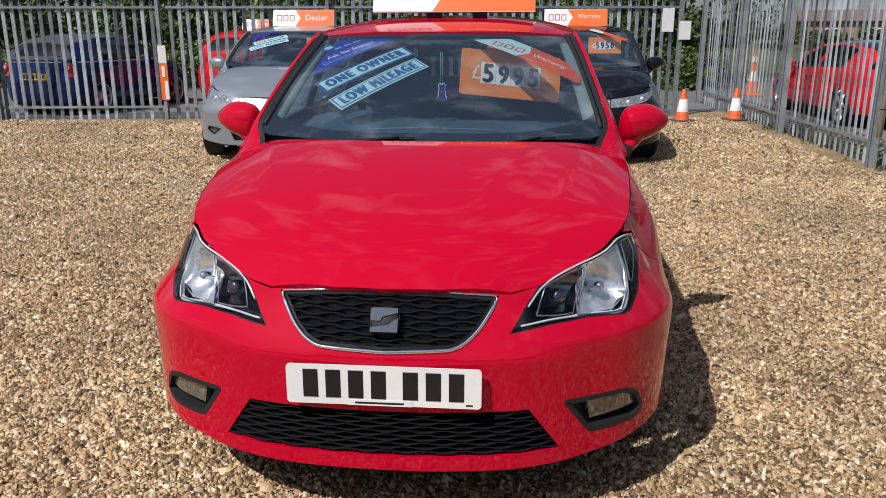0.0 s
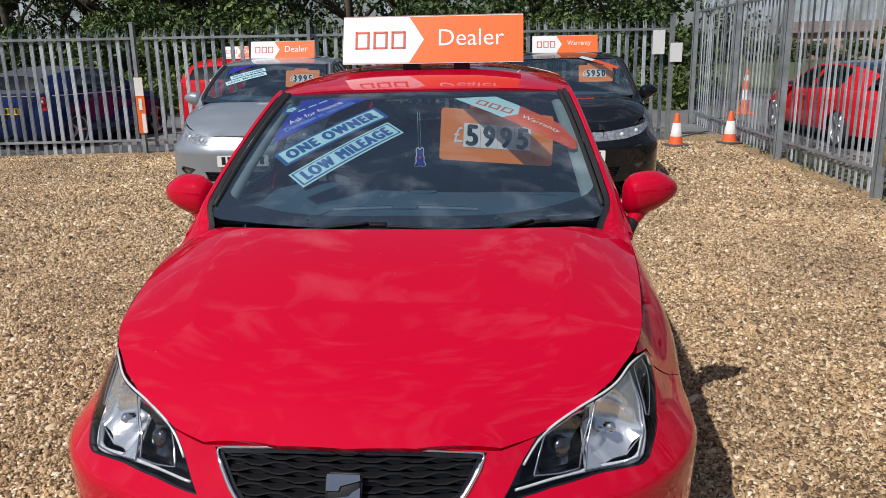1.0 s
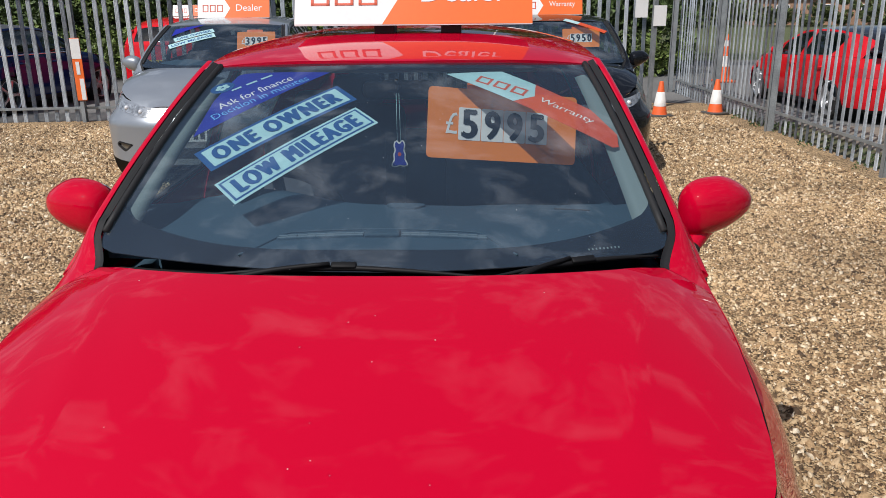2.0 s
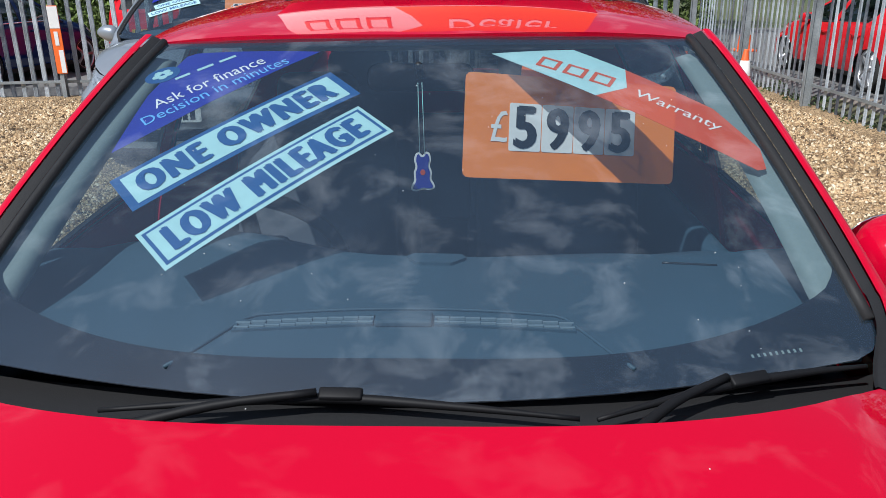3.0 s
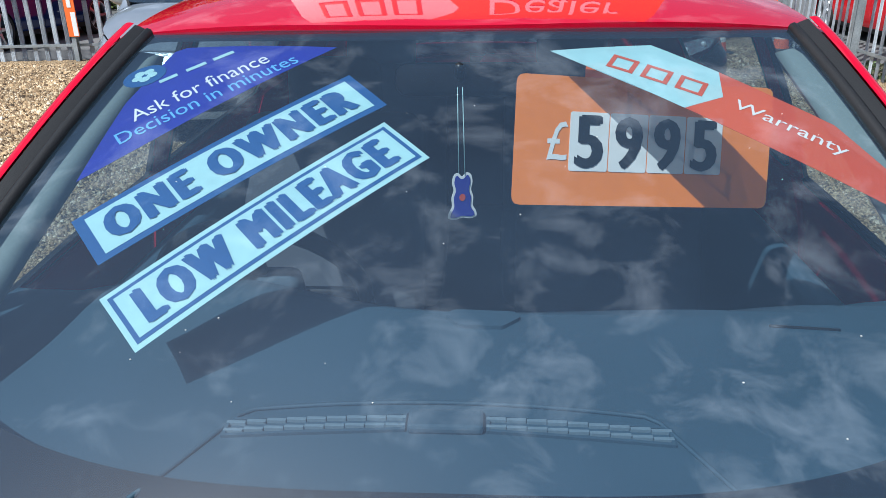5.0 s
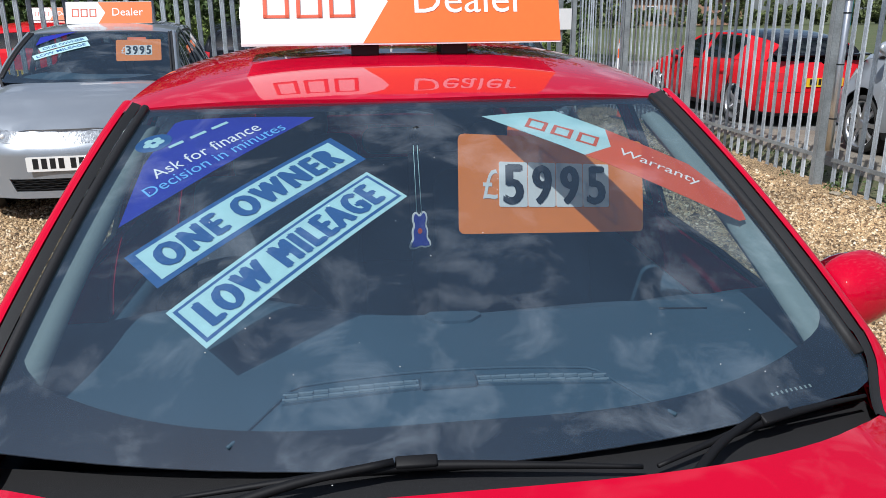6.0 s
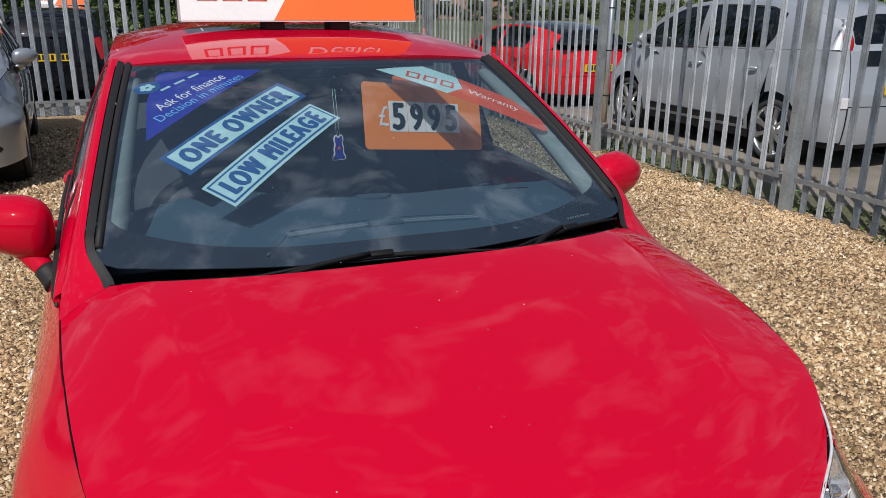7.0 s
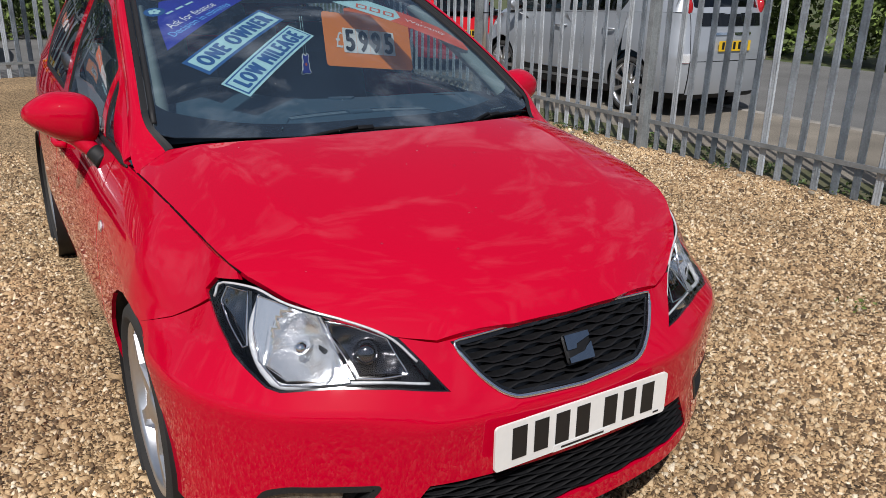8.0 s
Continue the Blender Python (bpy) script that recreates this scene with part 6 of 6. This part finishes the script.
# specks on the bonnet
rng = np.random.default_rng(8)
bm = bmesh.new()
for i in range(18):
    x, y = rng.uniform(-.55, .6), rng.uniform(.2, .95)
    q = bonnet_fn(float(x), float(y))
    bmesh.ops.create_icosphere(bm, subdivisions=1, radius=float(rng.uniform(.0008, .0018)), matrix=Matrix.Translation(q) @ Matrix.Diagonal((1, 1, .4, 1)))
tagged(part("paint_specks", bm, M_SLEEVE), "tiny pale specks of grit on the red bonnet", "specks", kind="stuff")

rng = np.random.default_rng(12)
bm = bmesh.new()
for i in range(34):
    y = rng.uniform(1.08, 1.6)
    q = screen_fn(float(rng.uniform(-.5, .55)), float(y)) + np.array((0, -.001, .0025))
    bmesh.ops.create_icosphere(bm, subdivisions=1, radius=float(rng.uniform(.0006, .0014)), matrix=Matrix.Translation(q) @ Matrix.Diagonal((1, 1, .4, 1)))
tagged(part("glass_specks", bm, M_SLEEVE), "tiny pale dusty specks on the windscreen", "specks", kind="stuff")


# ---- small fixtures ----
ang_b = math.degrees(math.atan2(.132, 1))
bn = thing("post_banner", pose(-5.40, back_y(-5.40) - .08, 0, 0, 0, ang_b), "narrow white and orange banner strapped to a fence post", "banner")
box_part("banner_board", pose(0, 0, .76), (.135, .012, .88), M_ORANGE, bn, .003)
box_part("white_panel", pose(0, -.008, 1.05), (.13, .004, .28), M_WHITE, bn, .001)
box_part("white_corner", pose(.03, -.008, .48), (.06, .004, .30), M_WHITE, bn, .001)
box_part("bar", pose(0, -.011, .78), (.05, .002, .18), M_WHITE, bn, .0)

sh = thing("paper_notice", pose(2.86, back_y(2.86) - .03, 1.585, 0, 0, ang_b), "white paper notice tied to the fence", "notice")
box_part("sheet", pose(0, 0, 0), (.20, .003, .38), M_WHITE, sh, .0)
for z in (-.19, .19):
    box_part("tie", pose(0, -.003, z), (.02, .004, .006), M_INK, sh, .0)
sh = thing("paper_notice", pose(3.14, back_y(3.14) - .09, 1.42, 0, 0, ang_b), "white paper notice on the fence's end post", "notice")
box_part("sheet", pose(0, 0, 0), (.20, .003, .30), M_WHITE, sh, .0)

pp = thing("conduit_pipe", pose(right_x(6.35) - .05, 6.33, 0), "pale grey conduit pipe strapped to a fence post", "pipe")
bm = bmesh.new()
tube(bm, [(0, 0, .34), (0, 0, .9), (0, 0, 2.4)], .030, 14)
part("pipe", bm, M_SATIN, pp)
bm = bmesh.new()
lathe(bm, [(.036, 1.60), (.040, 1.62), (.040, 1.70), (.036, 1.72)], 14)
part("collar", bm, M_WHITE, pp)
for z in (.62, 1.08, 1.50):
    bm = bmesh.new()
    lathe(bm, [(.0325, z - .006), (.0335, z), (.0325, z + .006)], 14)
    part("cable_tie", bm, M_INK, pp)

M_TEAL = material("teal_board", (.05, .45, .42), .6, grain=.08, stain=.1)
fl = thing("teal_board", pose(right_x(6.62) + .11, 6.62, 0), "narrow teal board fixed behind a fence post", "board")
box_part("panel", pose(0, 0, 1.86), (.012, .22, 1.0), M_TEAL, fl, .003)
box_part("backing_strip", pose(-.010, 0, 1.365), (.014, .24, .025), M_WHITE, fl, .002)

for x, y, h in ((-19.5, 30, 9), (-3.1, 33, 9), (2.0, 36, 9)):
    lp = thing("street_lamp", pose(x, y, 0), "thin grey street lamp standing before the trees", "street lamp", "street lamps")
    bm = bmesh.new()
    tube(bm, [(0, 0, 0), (0, 0, h * .5), (0, 0, h)], [.09, .07, .05], 10)
    part("column", bm, M_WHITE, lp)
    bm = bmesh.new()
    box(bm, pose(.35, 0, h), (.8, .18, .10), .03, 2)
    part("lantern", bm, M_SATIN, lp)

# kerb along the road
M_KERB = material("concrete_kerb", (.30, .28, .25), .9, grain=.2, grain_size=80, stain=.3, stain_size=4, per_object=.12, bump=.5)
kb = thing("kerb", Matrix(), "worn concrete kerb stones along the road", "kerb", kind="structure")
KM = bpy.data.meshes.new("kerb_stone")
bm = bmesh.new()
box(bm, pose(0, 0, .0), (.125, .90, .11), .012, 1)
bm.to_mesh(KM)
bm.free()
KM.materials.append(M_KERB)
for i in range(14):
    o = new("kerb_stone", KM)
    o.parent = kb
    o.matrix_basis = pose(6.93, -3.2 + i * .91, -.045, random.uniform(-.5, .5), random.uniform(-1, 1), -1.5)

# stones and litter at the fence foot
M_ROCK = material("field_stone", (.30, .26, .20), .9, grain=.2, grain_size=60, stain=.3, stain_size=9, bump=.6)
rng = random.Random(4)
for i in range(9):
    y = rng.uniform(1.8, 6.5)
    g = bmesh.new()
    bmesh.ops.create_icosphere(g, subdivisions=2, radius=1)
    a, b, c_ = rng.uniform(.02, .05), rng.uniform(.015, .035), rng.uniform(.010, .018)
    for v in g.verts:
        q = 1 + .35 * noise.noise(v.co * 1.7 + Vector((i * 9.1, 0, 0)))
        v.co = Vector((v.co.x * a * q, v.co.y * b * q, v.co.z * c_ * q))
    o = part("stone", g, M_ROCK, smooth=False)
    o.matrix_world = pose(right_x(y) - rng.uniform(.02, .16), y, .012, 0, 0, rng.uniform(0, 180))
    tagged(o, "grey field stone lying at the fence foot", "stone", "stones at the fence")

# ---- planting ----
M_BARK = material("bark", (.09, .07, .05), .95, grain=.3, grain_size=20, stain=.3, stain_size=2, bump=1.0, bump_size=30)


def leaf_material(name, color):
    m = material(name, color, .55, per_island=.45, stain=.3, stain_size=.7, spec=.3)
    return m


M_LEAF = leaf_material("leaves_dark", (.068, .104, .033))
M_LEAF2 = leaf_material("leaves_light", (.12, .165, .042))
M_LEAF3 = leaf_material("leaves_olive", (.092, .115, .041))


def leaves(name, centres, radii, per, size, mat, seed, parent=None):
    """Many small folded leaves spread through clumps."""
    g = np.random.default_rng(seed)
    P, S = [], []
    for c, r in zip(centres, radii):
        d = g.normal(size=(per, 3))
        d /= np.linalg.norm(d, axis=1)[:, None]
        rad = g.uniform(.35, 1.0, per) ** .5
        P.append(np.array(c) + d * rad[:, None] * np.array(r))
        S.append(np.full(per, size))
    P = np.vstack(P)
    k = len(P)
    s = np.concatenate(S) * g.uniform(.6, 1.4, k)
    n_ = g.normal(size=(k, 3)) + np.array((0, 0, .5))
    n_ /= np.linalg.norm(n_, axis=1)[:, None]
    a = np.cross(n_, g.normal(size=(k, 3)))
    a /= np.linalg.norm(a, axis=1)[:, None]
    b = np.cross(n_, a)
    v = np.stack([P - a * s[:, None], P + b * s[:, None] * .55 + n_ * s[:, None] * .15, P + a * s[:, None], P - b * s[:, None] * .55 + n_ * s[:, None] * .15], 1).reshape(-1, 3)
    idx = np.arange(k) * 4
    f = np.stack([np.stack([idx, idx + 1, idx + 2], 1), np.stack([idx, idx + 2, idx + 3], 1)], 1).reshape(-1, 3)
    me = bpy.data.meshes.new(name)
    me.from_pydata(v.tolist(), [], f.tolist())
    me.materials.append(mat)
    me.update()
    o = new(name, me)
    if parent is not None:
        o.parent = parent
    return o


def tree(m, h, w, mat, seed, label):
    t = thing("tree", m, label, "tree", "trees behind the yard")
    g = random.Random(seed)
    bm = bmesh.new()
    tube(bm, [(0, 0, -.1), (g.uniform(-.1, .1), 0, h * .3), (g.uniform(-.3, .3), g.uniform(-.3, .3), h * .75)], [.17, .13, .05], 9)
    part("trunk", bm, M_BARK, t)
    cs, rs = [], []
    for i in range(7):
        a, z0 = i * 2.4 + g.uniform(-.4, .4), h * g.uniform(.22, .55)
        e = (math.cos(a) * w * g.uniform(.3, .48), math.sin(a) * w * g.uniform(.3, .48), z0 + h * g.uniform(.1, .3))
        bm = bmesh.new()
        tube(bm, [(0, 0, z0), (e[0] * .5, e[1] * .5, z0 * .5 + e[2] * .5 + .1), e], [.07, .05, .02], 6)
        part("limb", bm, M_BARK, t)
    for i in range(34):
        a, k = g.uniform(0, 6.283), g.uniform(0, 1) ** .5
        z = g.uniform(.18, 1.0)
        wid = w * .5 * math.sin(math.pi * min(1, .2 + .8 * z)) ** .6
        cs.append((math.cos(a) * k * wid, math.sin(a) * k * wid, h * z))
        r = g.uniform(.10, .19) * w
        rs.append((r, r, r * .75))
    leaves("crown", cs, rs, 235, .082, mat, seed, t)
    return t


proto = [tree(pose(-16, 21, 0), 6.4, 4.6, M_LEAF, 1, "broad dark green tree with an uneven crown"), tree(pose(-11.5, 22.5, 0), 7.2, 5.2, M_LEAF3, 2, "tall olive green tree with gaps in its crown"),
         tree(pose(-7.0, 21, 0), 5.8, 4.8, M_LEAF2, 3, "rounded mid green tree")]
rng = random.Random(11)
for i, (x, y) in enumerate(((-20, 27), (-17.5, 30), (-22, 23), (-19, 20.5), (-13.5, 20), (-9.2, 20.5), (-4.2, 22), (-1.4, 20.6), (1.2, 22.3), (3.4, 20.5), (5.4, 23), (-3, 26), (-9, 27), (-15, 27), (3, 27), (-24, 28), (15.5, 15.5), (17, 12.5), (18, 6), (17.5, 1.5), (23, 9), (2, 46), (-14, 31), (-10.5, 30), (-24, 26), (-18, 24.5), (-21, 21.5), (-12, 24), (-6.5, 24))):
    k = rng.uniform(.85, 1.15)
    copy_thing(proto[i % 3], pose(x, y, 0, 0, 0, rng.uniform(0, 360)) @ Matrix.Diagonal((k, k, k * rng.uniform(.9, 1.1), 1)))


def hedge(name, a, b, h, dep, count, mat, seed, label, size=.075):
    g = random.Random(seed)
    cs, rs = [], []
    for i in range(count):
        t = g.uniform(0, 1)
        z = g.uniform(.1, 1) * h * (.86 + .14 * math.sin(t * 31 + seed))
        cs.append((a[0] + (b[0] - a[0]) * t + g.uniform(-dep, dep) * .5, a[1] + (b[1] - a[1]) * t + g.uniform(-dep, dep) * .5, z))
        r = g.uniform(.35, .75)
        rs.append((r, r, r * .7))
    o = leaves(name, cs, rs, 150, size, mat, seed)
    return tagged(o, label, "hedge", kind="stuff")


hedge("rear_hedge", (-28, 18.8), (5.6, 19.4), 2.9, 1.6, 330, M_LEAF, 21, "dense dark green hedge behind the parked cars")
hedge("bramble_hedge", (-26, 18.0), (5, 18.6), 1.3, 1.0, 190, M_LEAF2, 24, "low light green brambles before the hedge", .06)
hedge("side_hedge", (14.0, -3), (14.6, 17), 3.1, 1.8, 330, M_LEAF2, 22, "thick leafy green hedge along the road")
# never in view: added to darken what the cars' fronts reflect
hedge("front_hedge", (-30, -24), (30, -22), 4.6, 2.0, 420, M_LEAF, 25, "unseen tall dark hedge added behind the camera for reflections", .16)
hedge("far_hedge", (8, 70), (90, 74), 2.4, 3.0, 320, M_LEAF3, 23, "distant hazy hedge line", .16)


# weeds and moss along the fence foot
def weeds(name, spots, per, size, mat, seed, label):
    o = leaves(name, spots, [(.10, .10, .035)] * len(spots), per, size, mat, seed)
    return tagged(o, label, "weeds", kind="stuff")


g = random.Random(3)
weeds("fence_weeds", [(right_x(y) + g.uniform(-.05, .45), y, .02) for y in [g.uniform(-1, 11.5) for _ in range(100)]], 30, .016, M_LEAF, 31, "low weeds and moss growing under the fence")
weeds("gravel_weed", [(2.3, .62, .01), (2.33, .6, .01)], 24, .012, M_LEAF2, 32, "small weed tuft in the gravel")

# low brick building far beyond the side fence
M_BRICK = material("brick_wall", (.33, .20, .13), .9, grain=.25, grain_size=8, stain=.2, stain_size=1.0)
M_ROOFT = material("roof_tiles", (.16, .12, .10), .9, grain=.2, grain_size=6, stain=.2)
hb = thing("brick_building", pose(34, 78, 0, 0, 0, -12), "low brown brick building with a tiled roof far off", "building")
bm = bmesh.new()
box(bm, pose(0, 0, 1.25), (12, 6, 2.5), .02, 1)
part("wall", bm, M_BRICK, hb, smooth=False)
bm = bmesh.new()
pr = [(-6.4, -3.4, 2.5), (6.4, -3.4, 2.5), (6.4, 3.4, 2.5), (-6.4, 3.4, 2.5), (-6.4, 0, 3.6), (6.4, 0, 3.6)]
vs = [bm.verts.new(p) for p in pr]
for f in ((0, 1, 5, 4), (2, 3, 4, 5), (0, 4, 3), (1, 2, 5), (3, 2, 1, 0)):
    bm.faces.new([vs[i] for i in f])
part("roof", bm, M_ROOFT, hb, smooth=False)
for x in (-3.5, 0.2, 3.8):
    wv = box_part("window", pose(x, -3.01, 1.35), (1.2, .06, 1.0), M_WHITE, hb, .01)
    box_part("pane", pose(x, -3.045, 1.35), (1.05, .03, .86), M_TINT, wv, .0)
